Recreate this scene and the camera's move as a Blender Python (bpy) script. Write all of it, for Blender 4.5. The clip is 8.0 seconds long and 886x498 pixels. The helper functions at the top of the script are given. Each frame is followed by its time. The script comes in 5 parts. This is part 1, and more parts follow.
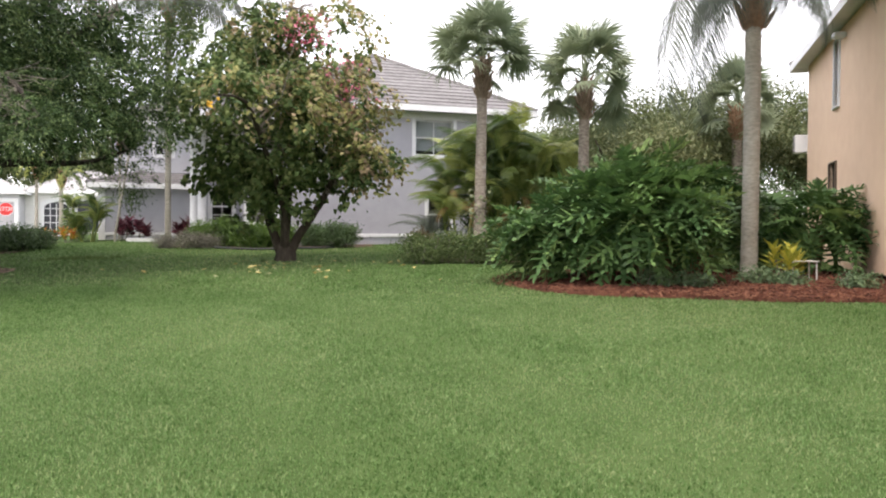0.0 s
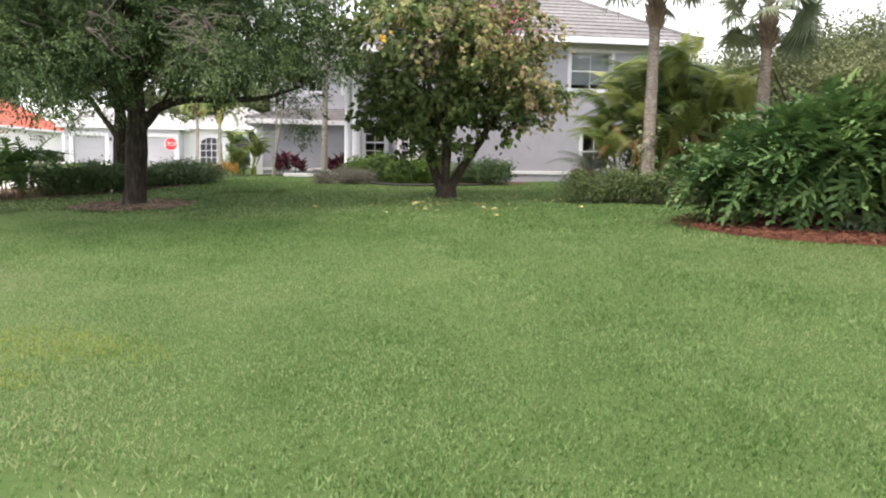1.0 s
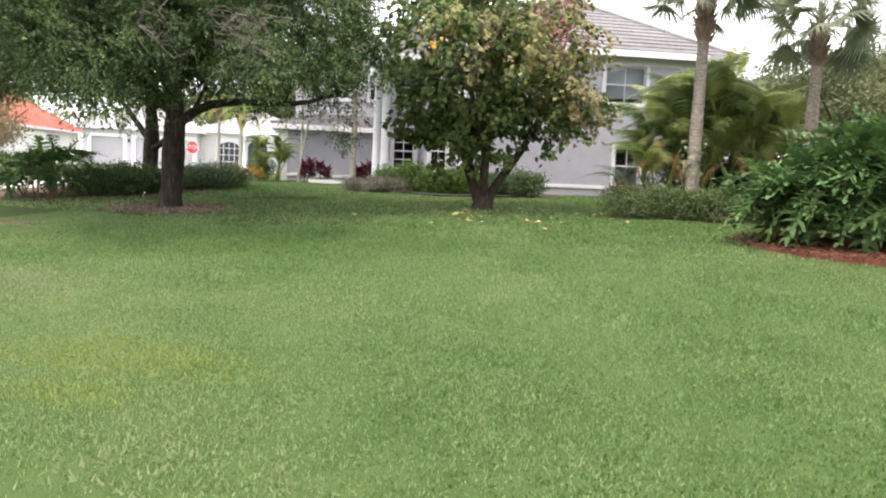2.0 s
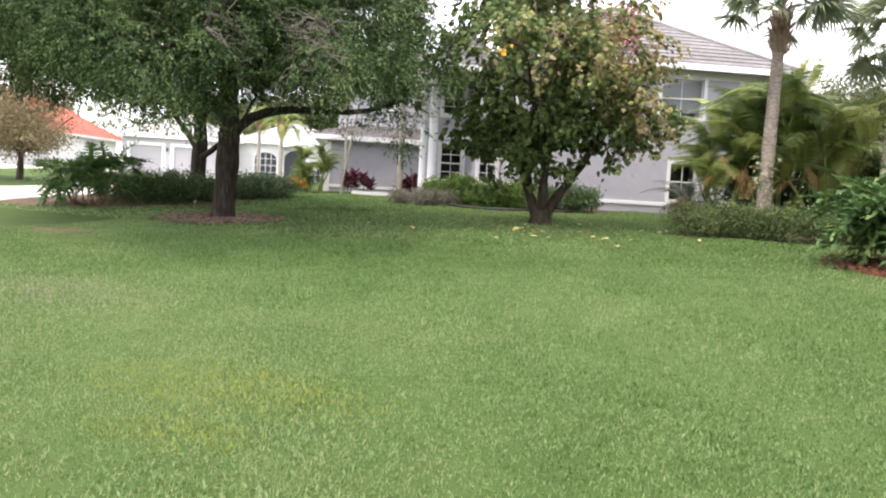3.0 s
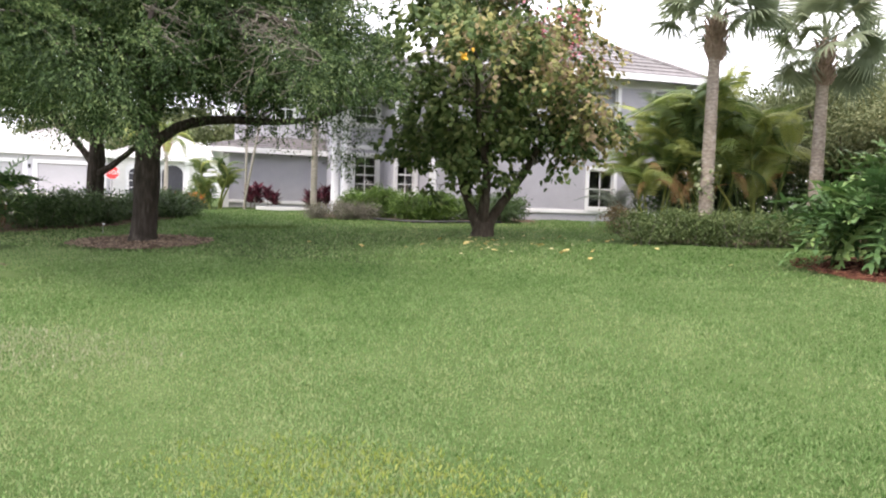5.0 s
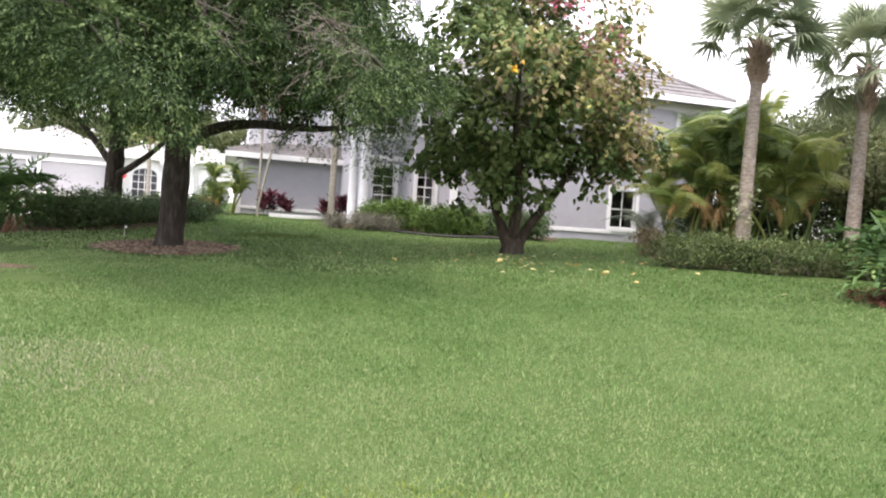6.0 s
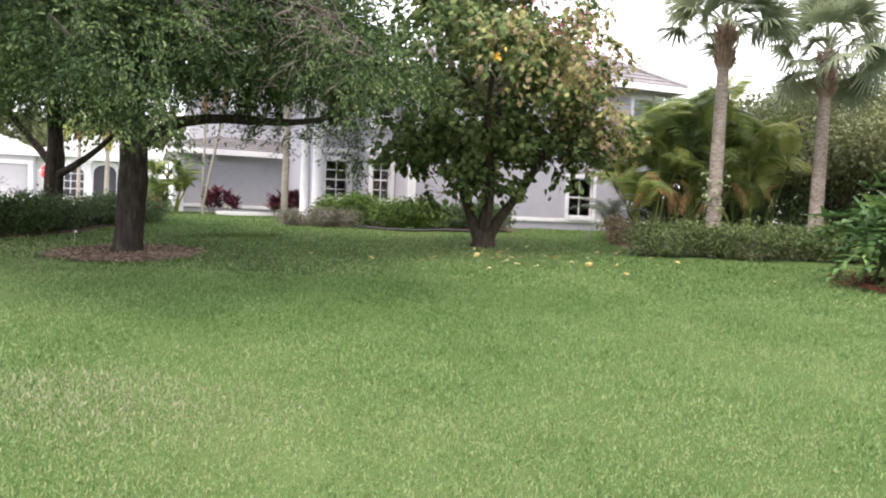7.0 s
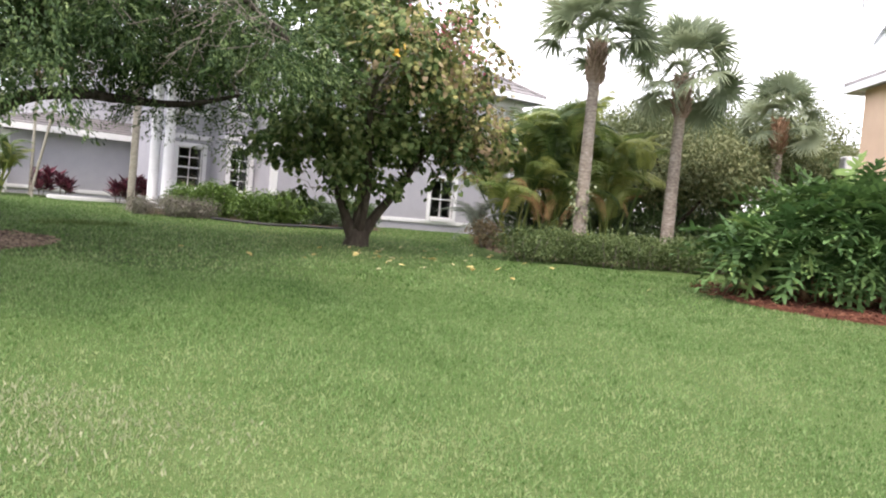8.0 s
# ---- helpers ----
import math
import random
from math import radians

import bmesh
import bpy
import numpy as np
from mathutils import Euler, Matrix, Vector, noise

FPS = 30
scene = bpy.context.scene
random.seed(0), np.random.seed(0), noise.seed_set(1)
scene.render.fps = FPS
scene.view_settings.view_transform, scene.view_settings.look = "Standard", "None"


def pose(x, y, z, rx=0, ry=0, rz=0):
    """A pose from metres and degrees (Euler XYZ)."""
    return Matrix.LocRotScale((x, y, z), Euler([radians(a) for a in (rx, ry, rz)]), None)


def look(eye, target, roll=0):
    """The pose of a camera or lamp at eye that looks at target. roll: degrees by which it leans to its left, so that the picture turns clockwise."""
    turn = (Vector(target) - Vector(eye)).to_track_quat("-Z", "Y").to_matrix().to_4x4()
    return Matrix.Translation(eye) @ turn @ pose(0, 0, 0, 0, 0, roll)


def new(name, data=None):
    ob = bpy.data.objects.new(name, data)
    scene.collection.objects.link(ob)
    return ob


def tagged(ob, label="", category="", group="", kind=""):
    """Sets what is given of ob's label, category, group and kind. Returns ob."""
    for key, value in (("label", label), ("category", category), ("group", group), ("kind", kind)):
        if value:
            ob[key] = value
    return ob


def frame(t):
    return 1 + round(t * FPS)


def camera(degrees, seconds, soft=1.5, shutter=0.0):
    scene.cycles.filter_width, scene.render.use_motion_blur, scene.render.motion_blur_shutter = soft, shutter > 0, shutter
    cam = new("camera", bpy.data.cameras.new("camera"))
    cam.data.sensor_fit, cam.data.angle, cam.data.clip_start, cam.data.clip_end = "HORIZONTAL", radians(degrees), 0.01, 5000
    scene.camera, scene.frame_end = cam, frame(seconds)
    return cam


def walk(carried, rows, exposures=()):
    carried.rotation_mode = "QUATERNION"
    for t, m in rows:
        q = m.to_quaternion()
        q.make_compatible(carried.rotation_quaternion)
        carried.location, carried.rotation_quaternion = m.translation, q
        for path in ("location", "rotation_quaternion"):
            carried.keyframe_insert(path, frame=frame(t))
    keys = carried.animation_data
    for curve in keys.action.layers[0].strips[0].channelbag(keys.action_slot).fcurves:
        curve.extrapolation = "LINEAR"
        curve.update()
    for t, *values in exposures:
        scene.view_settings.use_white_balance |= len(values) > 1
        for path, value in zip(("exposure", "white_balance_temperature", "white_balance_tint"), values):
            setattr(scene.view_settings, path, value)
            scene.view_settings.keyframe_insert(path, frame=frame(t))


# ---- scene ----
cam = camera(58.9, 8.0, 2.08)
METRES, EYE, TILT, LEAN, TURN = 8.63, 1.7, -1.9, 0.4, 12.2
ROWS = [
    (0.0, 0.0, 0.0, 0.0, -0.01, 0.92, -0.74),
    (0.5, -0.0545, 0.0265, -0.0024, 3.23, -0.6, -4.12),
    (1.0, -0.1126, 0.0333, 0.0009, 9.28, -3.87, -1.59),
    (2.5, -0.2708, 0.1015, -0.0049, 10.21, -2.58, -3.95),
    (3.0, -0.3267, 0.1371, -0.0069, 11.75, -2.28, -4.1),
    (3.5, -0.3844, 0.1523, -0.0039, 7.69, -1.58, -3.36),
    (4.0, -0.4404, 0.1818, -0.0058, 4.91, -1.38, -5.09),
    (5.5, -0.6051, 0.2755, -0.0033, 1.68, -0.87, -1.48),
    (6.0, -0.6582, 0.3047, -0.0021, 1.97, -0.09, -4.44),
    (6.5, -0.7154, 0.3358, 0.0035, -1.19, -1.22, -4.1),
    (7.0, -0.7698, 0.3782, 0.0058, -2.99, -0.53, -2.7),
    (7.5, -0.8331, 0.4043, 0.006, -9.33, -1.74, -2.03),
    (8.0, -0.8822, 0.4347, 0.004, -15.24, 0.1, -4.88),
]
walk(cam, [(t, pose(0, 0, EYE, TILT, LEAN, TURN) @ pose(METRES * x, METRES * y, METRES * z, 90 + pitch, roll, yaw)) for t, x, y, z, yaw, pitch, roll in ROWS],
     [(0.0, 1.24, 7000, 16), (0.5, 1.32, 7000, 16), (1.0, 1.43, 7000, 16), (2.5, 1.56, 6980, 17), (5.0, 1.61, 6920, 18.5), (8.0, 1.63, 6900, 19)])

# ---- world and light: bright overcast evening ----
SUN_EL, SUN_AZ = 66, 200
world = bpy.data.worlds.new("overcast_sky")
scene.world = world
world.use_nodes = True
wn, wl = world.node_tree.nodes, world.node_tree.links
wn.clear()
sky = wn.new("ShaderNodeTexSky")
sky.sky_type, sky.sun_disc = "NISHITA", False
sky.sun_elevation, sky.sun_rotation = radians(SUN_EL), radians(SUN_AZ)
sky_bg, deck_bg, sky_add, w_out = wn.new("ShaderNodeBackground"), wn.new("ShaderNodeBackground"), wn.new("ShaderNodeAddShader"), wn.new("ShaderNodeOutputWorld")
sky_bg.inputs["Strength"].default_value = 0.06
cloud, cloud_ramp = wn.new("ShaderNodeTexNoise"), wn.new("ShaderNodeValToRGB")
cloud.inputs["Scale"].default_value, cloud.inputs["Detail"].default_value = 1.6, 4
cloud_ramp.color_ramp.elements[0].position, cloud_ramp.color_ramp.elements[0].color = 0.3, (0.80, 0.85, 0.93, 1)
cloud_ramp.color_ramp.elements[1].position, cloud_ramp.color_ramp.elements[1].color = 0.7, (1.0, 0.99, 0.97, 1)
deck_bg.inputs["Strength"].default_value = 0.92
wl.new(sky.outputs["Color"], sky_bg.inputs["Color"])
wl.new(cloud.outputs["Fac"], cloud_ramp.inputs["Fac"])
wl.new(cloud_ramp.outputs["Color"], deck_bg.inputs["Color"])
wl.new(sky_bg.outputs[0], sky_add.inputs[0])
wl.new(deck_bg.outputs[0], sky_add.inputs[1])
wl.new(sky_add.outputs[0], w_out.inputs["Surface"])
sun = new("sun", bpy.data.lights.new("sun", "SUN"))
sun.data.energy, sun.data.angle, sun.data.color = 1.5, radians(18), (1.0, 0.95, 0.86)
sun.matrix_world = look((0, 0, 40), (40 * math.sin(radians(SUN_AZ - 180)) / math.tan(radians(SUN_EL)), 40 * math.cos(radians(SUN_AZ - 180)) / math.tan(radians(SUN_EL)), 0))
sun.rotation_mode = "QUATERNION"


# ---- materials ----
def material(name, colours, scale=6.0, rough=0.7, bump=0.0, bump_scale=60.0, island=0.0, objects=0.0, translucent=0.0, metal=0.0, stretch=(1, 1, 1), coarse=0.5, hue=0.0, spec=0.4):
    """A procedural surface: a ramp of colours over two scales of noise, with variation from piece to piece."""
    m = bpy.data.materials.new(name)
    m.use_nodes = True
    n, k = m.node_tree.nodes, m.node_tree.links
    b = n["Principled BSDF"]
    b.inputs["Roughness"].default_value, b.inputs["Metallic"].default_value, b.inputs["Specular IOR Level"].default_value = rough, metal, spec
    geo = n.new("ShaderNodeTexCoord")
    mapping = n.new("ShaderNodeMapping")
    mapping.inputs["Scale"].default_value = stretch
    where = n.new("ShaderNodeNewGeometry")
    k.new(where.outputs["Position"] if island or not objects else geo.outputs["Object"], mapping.inputs["Vector"])
    fine, wide = n.new("ShaderNodeTexNoise"), n.new("ShaderNodeTexNoise")
    fine.inputs["Scale"].default_value, fine.inputs["Detail"].default_value = scale, 5
    wide.inputs["Scale"].default_value, wide.inputs["Detail"].default_value = scale * 0.13, 3
    k.new(mapping.outputs[0], fine.inputs["Vector"])
    k.new(mapping.outputs[0], wide.inputs["Vector"])
    mix = n.new("ShaderNodeMix")
    mix.inputs["Factor"].default_value = coarse
    k.new(fine.outputs["Fac"], mix.inputs["A"])
    k.new(wide.outputs["Fac"], mix.inputs["B"])
    value = mix.outputs["Result"]
    if island or objects:
        extra = n.new("ShaderNodeMath")
        extra.operation = "MULTIPLY_ADD"
        if island:
            k.new(where.outputs["Random Per Island"], extra.inputs[0])
        else:
            info = n.new("ShaderNodeObjectInfo")
            k.new(info.outputs["Random"], extra.inputs[0])
        extra.inputs[1].default_value = island or objects
        shift = n.new("ShaderNodeMath")
        shift.operation = "SUBTRACT"
        k.new(value, shift.inputs[0])
        shift.inputs[1].default_value = (island or objects) / 2
        k.new(shift.outputs[0], extra.inputs[2])
        value = extra.outputs[0]
    ramp = n.new("ShaderNodeValToRGB")
    e = ramp.color_ramp.elements
    while len(e) < len(colours):
        e.new(0.5)
    for i, c in enumerate(colours):
        e[i].position, e[i].color = 0.28 + 0.44 * i / max(1, len(colours) - 1), (*c, 1)
    k.new(value, ramp.inputs["Fac"])
    k.new(ramp.outputs["Color"], b.inputs["Base Color"])
    if bump:
        relief, bn = n.new("ShaderNodeBump"), n.new("ShaderNodeTexNoise")
        bn.inputs["Scale"].default_value, bn.inputs["Detail"].default_value = bump_scale, 4
        k.new(mapping.outputs[0], bn.inputs["Vector"])
        k.new(bn.outputs["Fac"], relief.inputs["Height"])
        relief.inputs["Strength"].default_value, relief.inputs["Distance"].default_value = bump, 0.04
        k.new(relief.outputs[0], b.inputs["Normal"])
    if translucent:
        tr, blend = n.new("ShaderNodeBsdfTranslucent"), n.new("ShaderNodeMixShader")
        k.new(ramp.outputs["Color"], tr.inputs["Color"])
        blend.inputs["Fac"].default_value = translucent
        k.new(b.outputs[0], blend.inputs[1])
        k.new(tr.outputs[0], blend.inputs[2])
        k.new(blend.outputs[0], n["Material Output"].inputs["Surface"])
    return m


LAWN = ((0.05, 0.108, 0.024), (0.122, 0.212, 0.068), (0.172, 0.262, 0.102), (0.255, 0.302, 0.140))
M_LAWN = material("lawn_soil", ((0.042, 0.074, 0.020), (0.060, 0.098, 0.029), (0.083, 0.121, 0.042)), 2.2, 0.95, 0.8, 40, spec=0.1)
M_GRASS = material("grass_blades", LAWN, 0.9, 0.7, island=0.42, translucent=0.35, coarse=0.65, spec=0.15)
M_GRASS_YELLOW = material("yellowing_grass", ((0.15, 0.215, 0.042), (0.21, 0.262, 0.052), (0.262, 0.292, 0.08)), 3, 0.7, island=0.4, translucent=0.3, spec=0.15)
M_OAK_LEAF = material("oak_leaf", ((0.016, 0.033, 0.012), (0.032, 0.062, 0.021), (0.07, 0.118, 0.041), (0.165, 0.22, 0.09)), 1.1, 0.65, island=0.42, translucent=0.25, spec=0.18, coarse=0.22)
M_BIG_LEAF = material("broad_leaf", ((0.036, 0.062, 0.021), (0.058, 0.096, 0.031), (0.096, 0.142, 0.045), (0.16, 0.195, 0.072)), 0.8, 0.68, island=0.42, translucent=0.25, spec=0.18)
M_BIG_LEAF_TURNED = material("turning_leaf", ((0.125, 0.145, 0.05), (0.22, 0.225, 0.085), (0.35, 0.335, 0.125), (0.29, 0.22, 0.135)), 1.0, 0.65, island=0.6, translucent=0.35, spec=0.2)
M_FLOWER = material("pink_flower", ((0.55, 0.08, 0.14), (0.75, 0.20, 0.30), (0.8, 0.35, 0.42)), 5, 0.6, island=0.5, translucent=0.3)
M_YELLOW_LEAF = material("yellow_leaf", ((0.42, 0.30, 0.10), (0.60, 0.50, 0.20), (0.66, 0.58, 0.36)), 5, 0.6, objects=0.5, translucent=0.2)
M_ORANGE_LEAF = material("orange_leaf", ((0.60, 0.30, 0.03), (0.75, 0.45, 0.05)), 5, 0.6, island=0.5, translucent=0.3)
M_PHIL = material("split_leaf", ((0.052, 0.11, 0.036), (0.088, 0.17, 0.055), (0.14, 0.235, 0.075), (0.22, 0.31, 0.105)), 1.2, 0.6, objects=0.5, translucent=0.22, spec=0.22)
# Darker copy of the leaf green: shade within the mound is put into its colour.
M_PHIL_SHADED = material("split_leaf_shaded", ((0.04, 0.08, 0.026), (0.07, 0.135, 0.042), (0.11, 0.19, 0.06)), 1.2, 0.5, island=0.4, translucent=0.2, spec=0.25)
M_SABAL = material("fan_frond", ((0.14, 0.18, 0.11), (0.24, 0.285, 0.175), (0.36, 0.40, 0.26)), 1.5, 0.5, objects=0.4, translucent=0.35)
M_ARECA = material("feather_frond", ((0.075, 0.125, 0.034), (0.16, 0.22, 0.055), (0.32, 0.36, 0.10)), 1.2, 0.45, objects=0.6, translucent=0.35)
M_DEAD = material("dry_frond", ((0.22, 0.13, 0.05), (0.33, 0.21, 0.09), (0.40, 0.29, 0.12)), 3, 0.8, objects=0.5, translucent=0.2)
M_SHRUB = material("shrub_leaf", ((0.04, 0.075, 0.028), (0.065, 0.115, 0.04), (0.10, 0.165, 0.06)), 1.4, 0.5, island=0.4, translucent=0.2)
M_HEDGE = material("clipped_hedge_leaf", ((0.05, 0.10, 0.022), (0.09, 0.165, 0.034), (0.16, 0.25, 0.055)), 1.4, 0.5, island=0.5, translucent=0.25, spec=0.3)
M_OLIVE = material("olive_shrub_leaf", ((0.06, 0.095, 0.034), (0.10, 0.145, 0.05), (0.16, 0.205, 0.08)), 1.4, 0.6, island=0.5, translucent=0.3, spec=0.25)
M_DRYSHRUB = material("dusty_shrub_leaf", ((0.13, 0.12, 0.10), (0.18, 0.17, 0.14), (0.15, 0.17, 0.09)), 2, 0.8, island=0.4, translucent=0.15)
M_RED_LEAF = material("red_ti_leaf", ((0.05, 0.012, 0.022), (0.105, 0.022, 0.04), (0.19, 0.05, 0.075)), 3, 0.4, island=0.6, translucent=0.2)
M_CROTON = material("croton_leaf", ((0.45, 0.12, 0.03), (0.60, 0.30, 0.04), (0.20, 0.26, 0.04)), 4, 0.45, island=0.7, translucent=0.25)
M_JUNIPER = material("ground_cover_leaf", ((0.07, 0.12, 0.06), (0.11, 0.17, 0.08), (0.15, 0.22, 0.11)), 2, 0.6, island=0.4, translucent=0.2)
M_FAR_LEAF = material("far_tree_leaf", ((0.045, 0.066, 0.028), (0.085, 0.112, 0.045), (0.14, 0.165, 0.07), (0.20, 0.215, 0.10)), 0.35, 0.6, island=0.3, translucent=0.3)
M_BARK = material("dark_oak_bark", ((0.016, 0.013, 0.010), (0.036, 0.030, 0.025), (0.085, 0.073, 0.062)), 14, 0.95, 1.0, 16, stretch=(1, 1, 0.25), coarse=0.3, spec=0.12)
M_BARK_MID = material("brown_bark", ((0.025, 0.019, 0.014), (0.05, 0.04, 0.03), (0.09, 0.075, 0.06)), 10, 0.95, 0.9, 22, stretch=(1, 1, 0.4), coarse=0.3, spec=0.15)
M_TWIG = material("grey_twig", ((0.14, 0.12, 0.10), (0.22, 0.20, 0.17)), 8, 0.95, 0.4, 50, spec=0.1)
M_PALM_TRUNK = material("palm_trunk", ((0.15, 0.12, 0.10), (0.28, 0.235, 0.195), (0.46, 0.41, 0.36)), 9, 0.95, 1.0, 30, stretch=(1, 1, 2.0), coarse=0.3, spec=0.15)
M_ROYAL_TRUNK = material("pale_ringed_trunk", ((0.20, 0.185, 0.155), (0.31, 0.29, 0.245), (0.40, 0.38, 0.33)), 9, 0.9, 0.8, 30, stretch=(1, 1, 2.4), coarse=0.3, spec=0.15)
M_BOOT_PALE = material("grey_fibrous_boot", ((0.13, 0.09, 0.065), (0.22, 0.165, 0.125), (0.33, 0.265, 0.215)), 12, 0.95, 1.0, 40, spec=0.1)
M_BOOT = material("fibrous_boot", ((0.15, 0.085, 0.05), (0.25, 0.15, 0.095), (0.36, 0.24, 0.165)), 12, 0.95, 1.0, 40, spec=0.1)
M_MULCH = material("red_mulch", ((0.0574, 0.0239, 0.0162), (0.1025, 0.0414, 0.0276), (0.1558, 0.0662, 0.0427)), 9, 0.95, 1.0, 45, spec=0.1)
M_MULCH_CHIP = material("red_mulch_chip", ((0.0492, 0.0202, 0.0133), (0.1189, 0.046, 0.0285), (0.1968, 0.092, 0.0589)), 9, 0.9, island=0.6, spec=0.12)
M_OLD_MULCH = material("old_brown_mulch", ((0.075, 0.052, 0.038), (0.125, 0.088, 0.064), (0.19, 0.135, 0.10)), 7, 0.95, 1.0, 40, spec=0.1)
M_OLD_CHIP = material("brown_mulch_chip", ((0.10, 0.07, 0.055), (0.19, 0.14, 0.105), (0.29, 0.22, 0.17)), 7, 0.95, island=0.6, spec=0.1)
M_STUCCO = material("grey_stucco", ((0.355, 0.35, 0.385), (0.39, 0.385, 0.42), (0.425, 0.42, 0.45)), 3, 0.9, 0.35, 90, spec=0.2)
M_STUCCO_PALE = material("pale_grey_stucco", ((0.42, 0.42, 0.445), (0.46, 0.46, 0.485), (0.50, 0.50, 0.52)), 3, 0.9, 0.35, 90, spec=0.2)
M_PEACH = material("peach_stucco", ((0.72, 0.51, 0.36), (0.77, 0.555, 0.40), (0.81, 0.60, 0.44)), 2.5, 0.9, 0.35, 90, spec=0.2)
M_WHITE = material("white_trim_paint", ((0.62, 0.62, 0.63), (0.70, 0.70, 0.71), (0.76, 0.76, 0.76)), 4, 0.6, 0.1, 60)
M_WHITE_WALL = material("white_stucco", ((0.68, 0.67, 0.65), (0.76, 0.75, 0.73), (0.80, 0.79, 0.77)), 3, 0.9, 0.3, 80, spec=0.2)
M_TILE = material("grey_roof_tile", ((0.115, 0.108, 0.108), (0.185, 0.176, 0.176), (0.26, 0.25, 0.25)), 5, 0.85, 0.5, 30, spec=0.25)
# Grey tile again, made paler: the sky's reflection is painted into the colour.
M_TILE_SKYLIT = material("skylit_roof_tile", ((0.30, 0.295, 0.29), (0.40, 0.39, 0.385), (0.48, 0.47, 0.46)), 5, 0.85, 0.5, 30, spec=0.25)
M_BROWN_LEAF = material("russet_leaf", ((0.10, 0.075, 0.04), (0.17, 0.12, 0.07), (0.22, 0.19, 0.10)), 0.6, 0.6, island=0.4, translucent=0.3)
M_RED_TILE = material("red_roof_tile", ((0.36, 0.07, 0.045), (0.47, 0.10, 0.065), (0.55, 0.15, 0.10)), 4, 0.8, 0.5, 25)
M_GARAGE = material("garage_panel_paint", ((0.36, 0.355, 0.37), (0.40, 0.395, 0.41)), 4, 0.6, 0.1, 60)
M_DARK = material("dark_door_paint", ((0.03, 0.03, 0.04), (0.05, 0.05, 0.06)), 4, 0.5)
M_BRONZE = material("bronze_frame", ((0.10, 0.075, 0.055), (0.15, 0.11, 0.085)), 6, 0.5, metal=0.3)
M_CONCRETE = material("pale_concrete", ((0.46, 0.44, 0.41), (0.53, 0.51, 0.48), (0.58, 0.56, 0.53)), 3, 0.9, 0.3, 50, spec=0.2)
M_SIGN_RED = material("sign_red", ((0.55, 0.03, 0.03), (0.62, 0.05, 0.05)), 4, 0.4)
M_STEEL = material("galvanised_steel", ((0.35, 0.35, 0.35), (0.45, 0.45, 0.45)), 9, 0.45, metal=0.8)
M_BLACK = material("black_plastic_edging", ((0.015, 0.015, 0.017), (0.03, 0.03, 0.032)), 9, 0.5)
# Dark colour that stands in for the shade of closed rooms.
M_DIM_ROOM = material("dim_room_tone", ((0.06, 0.055, 0.05), (0.10, 0.09, 0.08)), 2, 0.9)
M_BLIND = material("pale_blind", ((0.45, 0.45, 0.44), (0.55, 0.55, 0.53)), 3, 0.8)


def glass_material():
    m = bpy.data.materials.new("window_glass")
    m.use_nodes = True
    n, k = m.node_tree.nodes, m.node_tree.links
    b = n["Principled BSDF"]
    b.inputs["Base Color"].default_value = (0.75, 0.8, 0.82, 1)
    b.inputs["Roughness"].default_value, b.inputs["Transmission Weight"].default_value, b.inputs["IOR"].default_value = 0.02, 1.0, 1.5
    return m


M_GLASS = glass_material()


# ---- building blocks ----
rng = np.random.default_rng(7)


def ground_z(x, y):
    """The height of the lawn, which climbs gently from the open side to the houses."""
    x, y = np.asarray(x, float), np.asarray(y, float)
    z = np.interp(y, [-400, -60, -5, 0, 5.3, 16.5, 21, 26.5, 33, 45, 60, 400], [-0.4, -0.2, -0.15, -0.05, 0.17, 0.74, 0.92, 1.2, 1.4, 1.75, 1.95, 2.3])
    return z + 0.02 * np.sin(x * 0.7 + 1.3) * np.sin(y * 0.9) + 0.012 * np.sin(x * 2.1 + y * 1.7)


def gz(x, y):
    return float(ground_z(x, y))


def link_mesh(name, verts, faces, mat, parent=None, label="", smooth=False, mats=None, index=None):
    """A mesh object out of arrays: faces is an (n, 3) or (n, 4) array, or a list of such arrays."""
    faces = [np.asarray(f, np.int32) for f in (faces if isinstance(faces, list) else [faces]) if len(f)]
    verts = np.asarray(verts, np.float32)
    me = bpy.data.meshes.new(name)
    me.vertices.add(len(verts))
    me.vertices.foreach_set("co", verts.ravel())
    loops = np.concatenate([f.ravel() for f in faces])
    sizes = np.concatenate([np.full(len(f), f.shape[1], np.int32) for f in faces])
    me.loops.add(len(loops))
    me.loops.foreach_set("vertex_index", loops)
    me.polygons.add(len(sizes))
    me.polygons.foreach_set("loop_start", np.concatenate([[0], np.cumsum(sizes)[:-1]]).astype(np.int32))
    for m in mats or [mat]:
        me.materials.append(m)
    if index is not None:
        me.polygons.foreach_set("material_index", np.asarray(index, np.int32))
    me.update(calc_edges=True)
    me.polygons.foreach_set("use_smooth", np.full(len(sizes), smooth))
    ob = new(name, me)
    if parent:
        ob.parent = parent
    if label:
        ob["label"] = label
    return ob


def part(name, bm, mat, parent=None, label="", smooth=False):
    me = bpy.data.meshes.new(name)
    bm.normal_update()
    bm.to_mesh(me)
    bm.free()
    me.materials.append(mat)
    me.polygons.foreach_set("use_smooth", [smooth] * len(me.polygons))
    ob = new(name, me)
    if parent:
        ob.parent = parent
    if label:
        ob["label"] = label
    return ob


def share(name, data, parent, m):
    ob = new(name, data)
    ob.parent = parent
    ob.matrix_basis = m
    return ob


